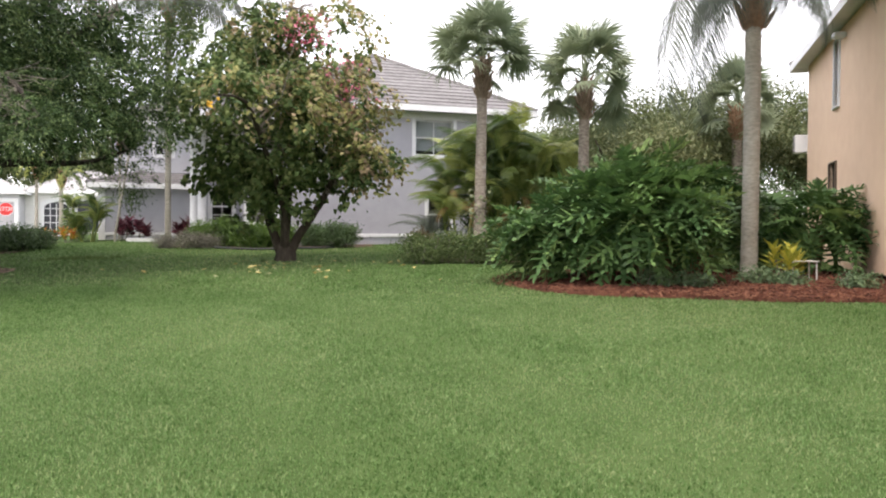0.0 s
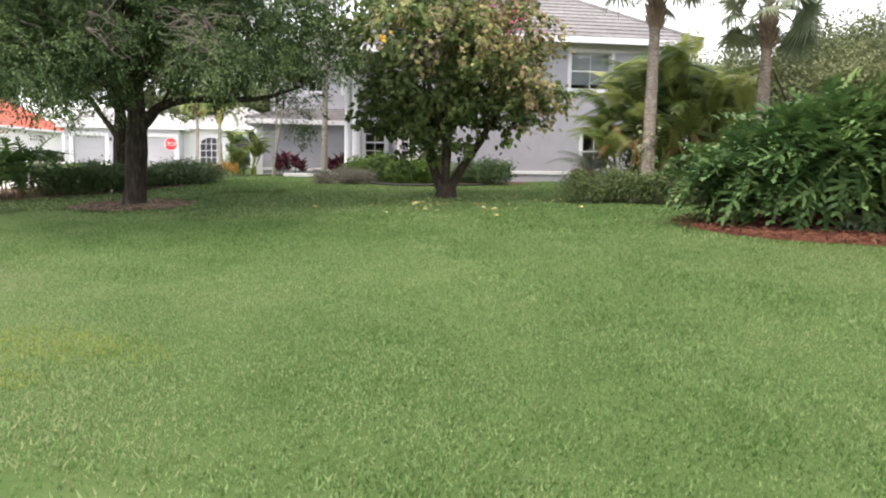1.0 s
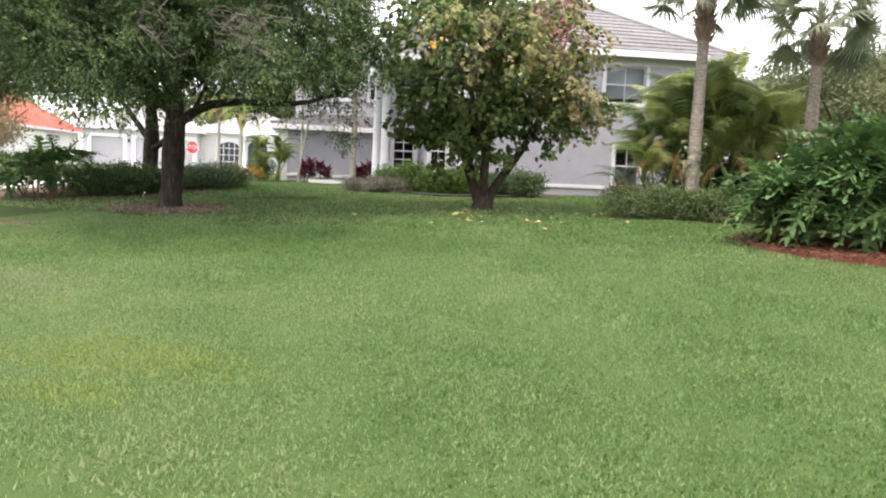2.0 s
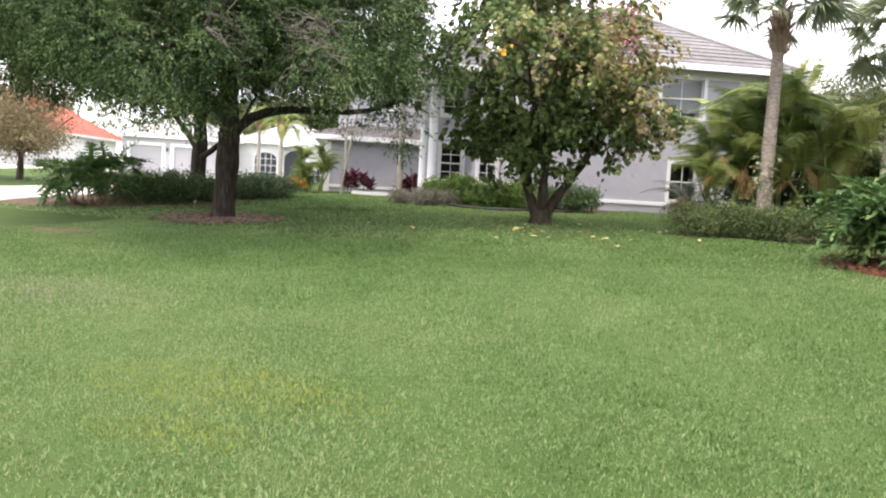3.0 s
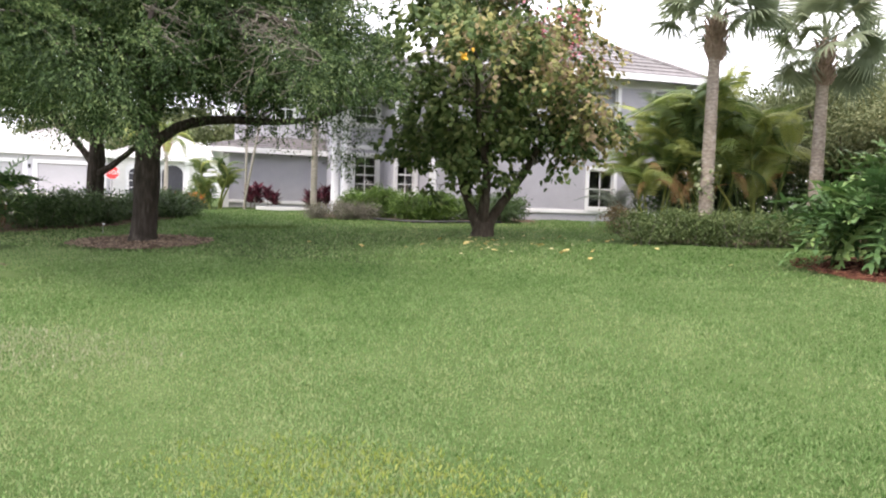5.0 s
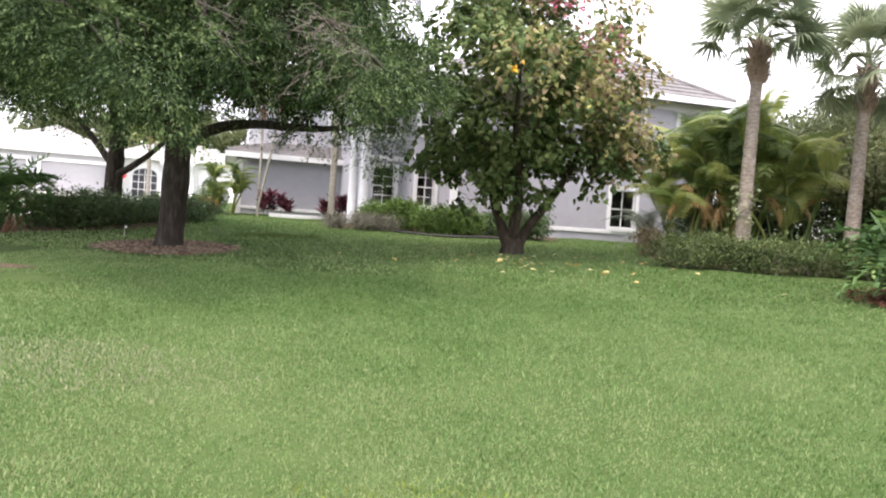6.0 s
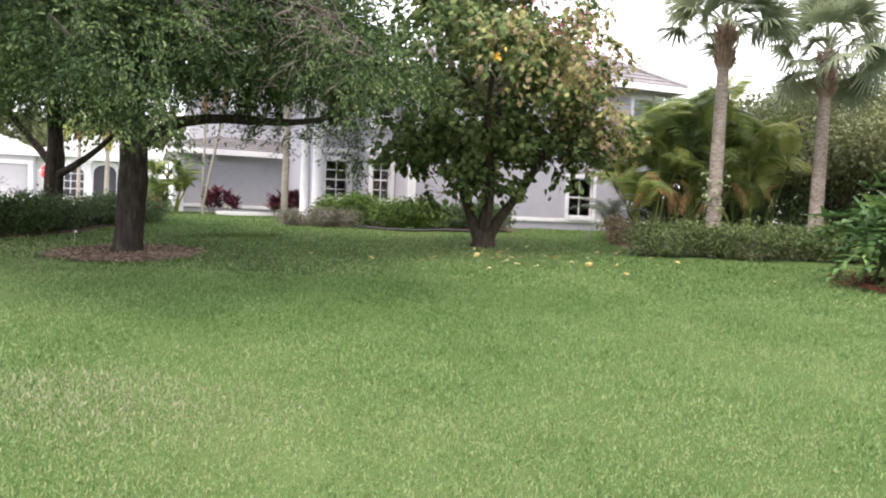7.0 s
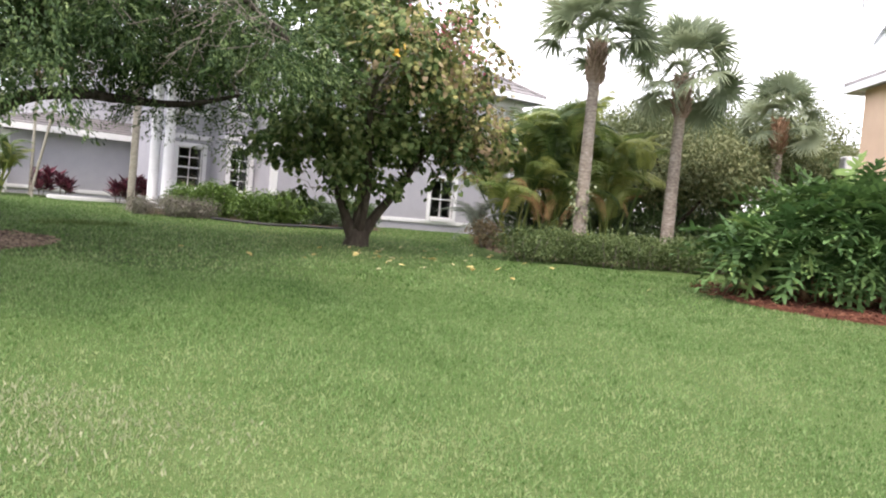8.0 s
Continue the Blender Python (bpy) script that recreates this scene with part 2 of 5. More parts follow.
def thing(name, at, turn, label, category, group="", kind=""):
    e = new(name)
    e.empty_display_size = 0.2
    e.matrix_basis = pose(*at, 0, 0, turn)
    return tagged(e, label, category, group, kind)


def boxes_bm(boxes, bevel=0.0):
    """One bmesh of boxes (x0, x1, y0, y1, z0, z1)."""
    bm = bmesh.new()
    for x0, x1, y0, y1, z0, z1 in boxes:
        v = [bm.verts.new((x, y, z)) for z in (z0, z1) for x, y in ((x0, y0), (x1, y0), (x1, y1), (x0, y1))]
        for f in ((0, 3, 2, 1), (4, 5, 6, 7), (0, 1, 5, 4), (1, 2, 6, 5), (2, 3, 7, 6), (3, 0, 4, 7)):
            bm.faces.new([v[i] for i in f])
    if bevel:
        bmesh.ops.bevel(bm, geom=bm.edges[:], offset=bevel, segments=1, affect="EDGES")
    return bm


def tube_arrays(path, radii, sides=8, rough=0.0, close=True):
    """Verts and quads of a tapering tube along a path, with an uneven skin."""
    path = np.asarray(path, float)
    radii = np.asarray(radii, float)
    t = np.gradient(path, axis=0)
    t /= np.linalg.norm(t, axis=1)[:, None] + 1e-9
    ref = np.where(np.abs(t[:, 2:3]) > 0.9, np.array([[1.0, 0, 0]]), np.array([[0, 0, 1.0]]))
    ref = np.repeat(np.array([[1.0, 0, 0]]) if np.abs(t[:, 2]).mean() > 0.7 else np.array([[0, 0, 1.0]]), len(t), 0)
    a = np.cross(ref, t)
    a /= np.linalg.norm(a, axis=1)[:, None] + 1e-9
    b = np.cross(t, a)
    ang = np.linspace(0, 2 * np.pi, sides, endpoint=False)
    r = radii[:, None] * (1 + rough * rng.normal(0, 1, (len(path), sides)))
    v = path[:, None, :] + r[:, :, None] * (np.cos(ang)[None, :, None] * a[:, None, :] + np.sin(ang)[None, :, None] * b[:, None, :])
    n = len(path)
    i, j = np.meshgrid(np.arange(n - 1), np.arange(sides), indexing="ij")
    q = np.stack([i * sides + j, i * sides + (j + 1) % sides, (i + 1) * sides + (j + 1) % sides, (i + 1) * sides + j], -1).reshape(-1, 4)
    return v.reshape(-1, 3), q


def merge(pieces):
    """Joins (verts, faces) pairs with faces of one size."""
    vs, fs, off = [], [], 0
    for v, f in pieces:
        vs.append(np.asarray(v, float))
        fs.append(np.asarray(f) + off)
        off += len(v)
    return np.concatenate(vs), np.concatenate(fs)


def bend(start, end, n=6, sag=0.0, wobble=0.0):
    """A path from start to end with a sag (or a rise) and some wobble."""
    s = np.linspace(0, 1, n)[:, None]
    p = np.asarray(start, float) * (1 - s) + np.asarray(end, float) * s
    p[:, 2:3] += sag * 4 * s * (1 - s)
    if wobble:
        p[1:-1] += rng.normal(0, wobble, (n - 2, 3))
    return p


def frames_for(direction, roll=None):
    """Rotation matrices whose y axis points along each direction, z up as far as may be, turned by roll."""
    d = direction / (np.linalg.norm(direction, axis=1)[:, None] + 1e-9)
    up = np.tile([0.0, 0.0, 1.0], (len(d), 1))
    up[np.abs(d[:, 2]) > 0.97] = (1.0, 0, 0)
    x = np.cross(d, up)
    x /= np.linalg.norm(x, axis=1)[:, None] + 1e-9
    z = np.cross(x, d)
    if roll is not None:
        c, s = np.cos(roll)[:, None], np.sin(roll)[:, None]
        x, z = c * x + s * z, c * z - s * x
    return np.stack([x, d, z], -1)


def scatter(tv, tf, pos, rot, size):
    """Many copies of a small template, as verts and faces."""
    tv, tf = np.asarray(tv, float), np.asarray(tf)
    v = np.einsum("nij,kj->nki", rot, tv) * np.asarray(size)[:, None, None] + pos[:, None, :]
    f = tf[None] + (np.arange(len(pos)) * len(tv))[:, None, None]
    return v.reshape(-1, 3), f.reshape(-1, tf.shape[1])


LEAF_V = np.array([(0, 0, 0), (0.27, 0.45, 0.07), (0, 1, -0.05), (-0.27, 0.45, 0.07)])
LEAF_F = np.array([(0, 1, 2, 3)])
HEART_V = np.array([(0, 0.05, 0), (0.30, -0.08, -0.03), (0.47, 0.28, -0.04), (0.30, 0.68, -0.07), (0, 1, -0.16), (-0.30, 0.68, -0.07), (-0.47, 0.28, -0.04), (-0.30, -0.08, -0.03), (0, 0.45, 0.05)])
HEART_F = np.array([(8, i, (i + 1) % 8) for i in range(8)])
BLADE_V = np.array([(-0.055, 0, 0), (0.055, 0, 0), (0.045, 0.6, 0.06), (-0.045, 0.6, 0.06), (0, 1, -0.02)])
OVAL_V = LEAF_V * (0.75, 1, 1)
LANCE_V = np.array([(0, 0, 0), (0.11, 0.4, 0.06), (0, 1, -0.10), (-0.11, 0.4, 0.06)])


def crown_points(blobs, n, cluster, spread, hollow=2.4, gap=0.0, gap_scale=0.6, flat=0.75):
    """Leaf places in clusters inside ellipsoids (x, y, z, rx, ry, rz), with gaps where a noise is low."""
    blobs = np.asarray(blobs, float)
    w = (blobs[:, 3] * blobs[:, 4] * blobs[:, 5]) ** 0.75
    which = rng.choice(len(blobs), n, p=w / w.sum())
    d = rng.normal(0, 1, (n, 3))
    d /= np.linalg.norm(d, axis=1)[:, None]
    c = blobs[which, :3] + d * blobs[which, 3:] * (rng.random(n) ** (1 / hollow))[:, None]
    if gap:
        keep = np.array([noise.noise(Vector(p) * gap_scale) for p in c]) > -1 + gap * 1.2
        c, d = c[keep], d[keep]
    pos = np.repeat(c, cluster, 0) + rng.normal(0, 1, (len(c) * cluster, 3)) * spread * np.array([1, 1, flat])
    return pos, np.repeat(d, cluster, 0)


def leaf_mass(name, mat, parent, blobs, n, cluster, spread, size, tv=LEAF_V, tf=LEAF_F, droop=0.25, out=0.6, label="", floor=None, kind="stuff", **kw):
    """A crown or bush: many single leaves in one mesh."""
    pos, d = crown_points(blobs, n, cluster, spread, **kw)
    if floor is not None:
        pos = pos[(keep := pos[:, 2] > floor)]
        d = d[keep]
    way = d * out + rng.normal(0, 0.8, pos.shape) + np.array([0, 0, -droop])
    v, f = scatter(tv, tf, pos, frames_for(way, rng.uniform(-1.0, 1.0, len(pos))), size * rng.uniform(0.65, 1.3, len(pos)))
    ob = link_mesh(name, v, f, mat, parent, label)
    if kind:
        ob["kind"] = kind
    return ob


def spray_mass(name, mat, parent, blobs, n, per, length, size, tv=LEAF_V, tf=LEAF_F, out=1.0, droop=0.35, fan=0.55, hollow=3.0, gap=0.8, gap_scale=0.7, scatter_dir=0.55, label=""):
    """A crown of flat leafy sprays: each one a few short twigs that fan out from a point, with leaves set along them."""
    c, d = crown_points(blobs, n, 1, 0.02, hollow, gap, gap_scale)
    m = len(c)
    axis = d * (out, out, out * 0.5) + rng.normal(0, scatter_dir, (m, 3)) + (0, 0, -droop)
    axis /= np.linalg.norm(axis, axis=1)[:, None]
    basis = frames_for(axis, rng.normal(0, 0.35, m))
    reach = length * rng.uniform(0.6, 1.4, m)
    s = rng.random((m, per)) ** 0.7
    side = rng.choice([-1.0, -0.45, 0.0, 0.45, 1.0], (m, per)) * fan
    local = np.stack([side * s, s, rng.normal(0, 0.06, (m, per)) - 0.22 * s ** 2], -1) * reach[:, None, None]
    pos = np.einsum("nij,nkj->nki", basis, local) + c[:, None, :]
    way = np.stack([side * 0.9 + rng.normal(0, 0.55, (m, per)), np.ones((m, per)), rng.normal(-0.1, 0.4, (m, per))], -1)
    way = np.einsum("nij,nkj->nki", basis, way).reshape(-1, 3)
    v, f = scatter(tv, tf, pos.reshape(-1, 3), frames_for(way, rng.normal(0, 0.5, len(way))), size * rng.uniform(0.65, 1.3, len(way)))
    ob = link_mesh(name, v, f, mat, parent, label)
    ob["kind"] = "stuff"
    return ob


# ---- ground ----
def spaced(lo, hi, fine_lo, fine_hi, step, coarse):
    return np.unique(np.concatenate([np.linspace(lo, fine_lo, coarse), np.arange(fine_lo, fine_hi, step), np.linspace(fine_hi, hi, coarse)]))


def ground_sheet():
    xs, ys = spaced(-500, 500, -45, 15, 0.6, 14), spaced(-400, 600, -8, 62, 0.6, 14)
    x, y = np.meshgrid(xs, ys, indexing="ij")
    v = np.stack([x, y, ground_z(x, y)], -1).reshape(-1, 3)
    i, j = np.meshgrid(np.arange(len(xs) - 1), np.arange(len(ys) - 1), indexing="ij")
    a = i * len(ys) + j
    q = np.stack([a, a + len(ys), a + len(ys) + 1, a + 1], -1).reshape(-1, 4)
    tagged(link_mesh("ground", v, q, M_LAWN, smooth=True), "mown green lawn on a gentle slope", "ground", kind="structure")


ground_sheet()


def super_r(a, rx, ry, p=2.6):
    return 1 / ((np.abs(np.cos(a)) / rx) ** p + (np.abs(np.sin(a)) / ry) ** p) ** (1 / p)


def draped_bed(name, cx, cy, rx, ry, mat, height, label, category, wob=0.06, p=2.6):
    """A mulched bed laid over the lawn: a low mound with an uneven edge."""
    na, nr = 96, 14
    a = np.linspace(0, 2 * np.pi, na, endpoint=False)
    r = super_r(a, rx, ry, p) * (1 + wob * 0.5 * np.sin(3 * a + cx) + wob * 0.35 * np.sin(7 * a + 1) + rng.normal(0, wob * 0.15, na))
    s = np.linspace(0.001, 1, nr)[:, None]
    x, y = cx + s * r * np.cos(a), cy + s * r * np.sin(a)
    h = height * np.minimum(1, (1 - s) * 6) + 0.012 + rng.normal(0, height * 0.12, x.shape) * (s < 0.98)
    h[-1] = -0.03
    v = np.stack([x, y, ground_z(x, y) + h], -1).reshape(-1, 3)
    i, j = np.meshgrid(np.arange(nr - 1), np.arange(na), indexing="ij")
    q = np.stack([i * na + j, (i + 1) * na + j, (i + 1) * na + (j + 1) % na, i * na + (j + 1) % na], -1).reshape(-1, 4)
    return tagged(link_mesh(name, v, q, mat, smooth=True), label, category, kind="structure")


def chips(name, cx, cy, rx, ry, n, mat, height, label, size=0.07, edge=1.05):
    a = rng.uniform(0, 2 * np.pi, n)
    r = super_r(a, rx, ry) * np.sqrt(rng.random(n)) * edge
    x, y = cx + r * np.cos(a), cy + r * np.sin(a)
    pos = np.stack([x, y, ground_z(x, y) + height + rng.uniform(0.0, 0.03, n)], -1)
    way = np.stack([rng.normal(0, 1, n), rng.normal(0, 1, n), rng.normal(0, 0.25, n)], -1)
    tv = [(-0.16, -0.5, 0), (0.16, -0.5, 0), (0.12, 0.5, 0.03), (-0.12, 0.5, 0.03), (-0.14, -0.5, 0.14), (0.14, -0.5, 0.14), (0.10, 0.5, 0.16), (-0.10, 0.5, 0.16)]
    tf = [(4, 5, 6, 7), (0, 1, 5, 4), (1, 2, 6, 5), (2, 3, 7, 6), (3, 0, 4, 7)]
    v, f = scatter(tv, tf, pos, frames_for(way, rng.uniform(-0.5, 0.5, n)), size * rng.uniform(0.5, 1.4, n))
    tagged(link_mesh(name, v, f, mat), label, "mulch", kind="stuff")


BED = (2.6, 16.7, 4.85, 2.65)
draped_bed("mulch_bed", *BED, M_MULCH, 0.06, "planting bed covered in red wood mulch", "mulch bed", 0.025)
chips("mulch_chips", *BED, 9000, M_MULCH_CHIP, 0.06, "loose red wood mulch chips")
OAK = (-15.7, 15.9)
draped_bed("oak_mulch_ring", OAK[0] + 0.1, OAK[1] - 0.15, 1.3, 1.4, M_OLD_MULCH, 0.012, "ring of old brown mulch round an oak", "mulch bed", 0.22, 2.0)
chips("bark_chips", OAK[0] + 0.1, OAK[1] - 0.15, 1.25, 1.45, 2000, M_OLD_CHIP, 0.02, "loose old brown bark chips")
draped_bed("hedge_bed", -22.0, 20.0, 2.6, 5.2, M_OLD_MULCH, 0.03, "dark bare soil bed under a hedge", "planting bed", 0.1, 2.4)
draped_bed("palm_hedge_bed", -2.1, 24.5, 3.9, 2.7, M_OLD_MULCH, 0.03, "dark brown mulch bed under palms", "planting bed", 0.08, 2.4)
draped_bed("house_bed", -13.0, 28.6, 4.2, 2.3, M_OLD_MULCH, 0.03, "brown mulch bed along the house", "planting bed", 0.05, 2.8)


draped_bed("bare_patch", -16.0, 11.5, 0.9, 0.25, M_OLD_MULCH, 0.012, "worn brown bare patch in the lawn", "bare soil", 0.15, 2.0)


def strip(name, path, width, mat, label, category, lift=0.03):
    """A paved strip draped along a path."""
    path = np.asarray(path, float)
    t = np.gradient(path, axis=0)
    t /= np.linalg.norm(t, axis=1)[:, None]
    nrm = np.stack([-t[:, 1], t[:, 0]], -1)
    s = np.linspace(-0.5, 0.5, 9)
    p = path[:, None] + nrm[:, None] * (s * width)[None, :, None]
    z = ground_z(p[..., 0], p[..., 1]) + lift
    z[:, 0] -= 0.12
    z[:, -1] -= 0.12
    v = np.concatenate([p, z[..., None]], -1).reshape(-1, 3)
    i, j = np.meshgrid(np.arange(len(path) - 1), np.arange(8), indexing="ij")
    a = i * 9 + j
    q = np.stack([a, a + 1, a + 10, a + 9], -1).reshape(-1, 4)
    tagged(link_mesh(name, v, q, mat, smooth=True), label, category, kind="structure")


def line(a, b, n=30):
    return np.linspace(a, b, n)


strip("road", np.array([(-25.2 - 0.02 * k - 0.0052 * k ** 2, 2 + k) for k in np.linspace(0, 44, 60)]), 7.0, M_CONCRETE, "pale concrete road past the lawn", "road", 0.03)
strip("driveway", line((-36.5, 41.5), (-50.5, 52.6), 30), 6.0, M_CONCRETE, "pale concrete driveway to a garage", "driveway", 0.05)
strip("far_road", line((-56, 30), (-66, 70), 40), 5.0, M_CONCRETE, "pale concrete side road far off", "road", 0.04)


# ---- houses ----
def wall_mesh(house, a0, a1, b0, thick, z0, z1, mat, openings, side, label):
    """One wall with its openings cut through: both faces and the reveals, sharing corners."""
    us = sorted({a0, a1, *[min(max(o[i], a0), a1) for o in openings for i in (0, 1)]})
    zs = sorted({z0, z1, *[min(max(o[i], z0), z1) for o in openings for i in (2, 3)]})
    bm = bmesh.new()
    grid = {}

    def vert(i, j, k):
        if (i, j, k) not in grid:
            p, q = us[i], b0 + thick * k
            grid[i, j, k] = bm.verts.new((q, p, zs[j]) if side else (p, q, zs[j]))
        return grid[i, j, k]

    def solid(i, j):
        if not (0 <= i < len(us) - 1 and 0 <= j < len(zs) - 1):
            return False
        u, z = (us[i] + us[i + 1]) / 2, (zs[j] + zs[j + 1]) / 2
        return not any(o[0] < u < o[1] and o[2] < z < o[3] for o in openings)

    for i in range(len(us) - 1):
        for j in range(len(zs) - 1):
            if not solid(i, j):
                continue
            for k in (0, 1):
                bm.faces.new([vert(i, j, k), vert(i + 1, j, k), vert(i + 1, j + 1, k), vert(i, j + 1, k)])
            for (di, dj), (p, q) in (((-1, 0), ((i, j), (i, j + 1))), ((1, 0), ((i + 1, j), (i + 1, j + 1))), ((0, -1), ((i, j), (i + 1, j))), ((0, 1), ((i, j + 1), (i + 1, j + 1)))):
                if not solid(i + di, j + dj):
                    bm.faces.new([vert(*p, 0), vert(*q, 0), vert(*q, 1), vert(*p, 1)])
    bmesh.ops.recalc_face_normals(bm, faces=bm.faces[:])
    return part("wall", bm, mat, house, label)


def front_wall(house, u0, u1, v, z0, z1, mat, openings=(), thick=0.2, label=""):
    return wall_mesh(house, u0, u1, v, thick, z0, z1, mat, openings, False, label)


def side_wall(house, u, v0, v1, z0, z1, mat, openings=(), thick=0.2, label=""):
    return wall_mesh(house, v0, v1, u, thick, z0, z1, mat, openings, True, label)


def window(house, u0, u1, z0, z1, v, cols=2, rows=2, trim=0.14, side=False, frame_mat=None, blind=0.0, arch=False):
    """A window in a wall that faces -v (or -u for a side wall): surround, sashes, glazing bars, pane, blind."""
    fm = frame_mat or M_WHITE

    def bx(a, b, c, d, e, f):
        return (c, d, a, b, e, f) if side else (a, b, c, d, e, f)

    t = trim
    w = part("window", boxes_bm([bx(u0 - t, u0, v - 0.05, v + 0.08, z0 - t, z1 + t), bx(u1, u1 + t, v - 0.05, v + 0.08, z0 - t, z1 + t), bx(u0, u1, v - 0.05, v + 0.08, z1, z1 + t), bx(u0, u1, v - 0.08, v + 0.08, z0 - t, z0)], 0.008), fm, house, "painted window surround")
    bars = [bx(u0 + (u1 - u0) * i / cols - 0.014, u0 + (u1 - u0) * i / cols + 0.014, v + 0.075, v + 0.105, z0, z1) for i in range(1, cols)]
    bars += [bx(u0, u1, v + 0.07, v + 0.11, z0 + (z1 - z0) * i / rows - 0.014, z0 + (z1 - z0) * i / rows + 0.014) for i in range(1, rows)]
    bars += [bx(u0, u0 + 0.04, v + 0.06, v + 0.12, z0, z1), bx(u1 - 0.04, u1, v + 0.06, v + 0.12, z0, z1), bx(u0, u1, v + 0.06, v + 0.12, z0, z0 + 0.04), bx(u0, u1, v + 0.06, v + 0.12, z1 - 0.04, z1), bx(u0, u1, v + 0.055, v + 0.115, (z0 + z1) / 2 - 0.025, (z0 + z1) / 2 + 0.025)]
    for bar in bars:
        part("glazing_bar", boxes_bm([bar]), fm, w)
    pane = part("pane", boxes_bm([bx(u0, u1, v + 0.13, v + 0.136, z0, z1)]), M_GLASS, w)
    pane.visible_shadow = False
    # Added dark sheet behind the pane: painted dimness instead of a room.
    part("dark_backing", boxes_bm([bx(u0 - 0.1, u1 + 0.1, v + 0.9, v + 0.92, z0 - 0.1, z1 + 0.1)]), M_DIM_ROOM, w)
    if blind:
        part("blind", boxes_bm([bx(u0, u1, v + 0.2, v + 0.205, z1 - (z1 - z0) * blind, z1)]), M_BLIND, w)
    return w


def hip_roof(house, u0, u1, v0, v1, z, rise, over, mat, courses=14, name="roof", label=""):
    """A hip roof of stepped tile courses, each course a piece of its own, with fascia and soffit."""
    u0, u1, v0, v1 = u0 - over, u1 + over, v0 - over, v1 + over
    run = min(u1 - u0, v1 - v0) / 2
    root = part(name, boxes_bm([(u0 + 0.02, u1 - 0.02, v0 + 0.02, v1 - 0.02, z - 0.06, z - 0.02)]), M_WHITE, house, label)
    part("fascia", boxes_bm([(u0 - 0.03, u1 + 0.03, v0 - 0.03, v0, z - 0.2, z + 0.04), (u0 - 0.03, u1 + 0.03, v1, v1 + 0.03, z - 0.2, z + 0.04), (u0 - 0.03, u0, v0, v1, z - 0.2, z + 0.04), (u1, u1 + 0.03, v0, v1, z - 0.2, z + 0.04)]), M_WHITE, root, "white painted fascia board")
    for i in range(courses):
        a, b = run * i / courses, min(run * (i + 1.25) / courses, run - 0.01)
        za, zb = z + rise * a / run + 0.085, z + rise * b / run + 0.02
        bm = bmesh.new()
        low = [bm.verts.new(p) for p in ((u0 + a, v0 + a, za), (u1 - a, v0 + a, za), (u1 - a, v1 - a, za), (u0 + a, v1 - a, za))]
        base = [bm.verts.new((p.co.x, p.co.y, p.co.z - 0.09)) for p in low]
        top = [bm.verts.new(p) for p in ((u0 + b, v0 + b, zb), (u1 - b, v0 + b, zb), (u1 - b, v1 - b, zb), (u0 + b, v1 - b, zb))]
        for k in range(4):
            bm.faces.new((low[k], low[(k + 1) % 4], top[(k + 1) % 4], top[k]))
            bm.faces.new((base[k], base[(k + 1) % 4], low[(k + 1) % 4], low[k]))
        part("tile_course", bm, mat, root)
    apex0 = ((u0 + run, v0 + run), (u1 - run, v1 - run))
    for (cu, cv), (au, av) in zip(((u0, v0), (u1, v0), (u1, v1), (u0, v1)), (apex0[0], (apex0[1][0], apex0[0][1]), apex0[1], (apex0[0][0], apex0[1][1]))):
        link_mesh("ridge_cap", *tube_arrays(bend((cu, cv, z + 0.06), (au, av, z + rise + 0.05), 12), np.full(12, 0.10), 6), mat, root)
    link_mesh("ridge_cap", *tube_arrays(bend((*apex0[0], z + rise + 0.05), (*apex0[1], z + rise + 0.051), 4), np.full(4, 0.10), 6), mat, root)
    return root


def column(house, u, v, z0, z1, r):
    n = 20
    zs = np.array([z0, z0 + 0.12, z0 + 0.121, z0 + 0.25, z0 + 0.28, (z0 + z1) / 2, z1 - 0.25, z1 - 0.22, z1 - 0.1, z1])
    rs = r * np.array([1.35, 1.35, 1.2, 1.2, 1.0, 0.97, 0.92, 1.15, 1.25, 1.25])
    vv, f = tube_arrays(np.stack([np.full(10, u), np.full(10, v), zs], -1), rs, n)
    link_mesh("column", vv, f, M_WHITE, house, "round white entrance column", smooth=True)


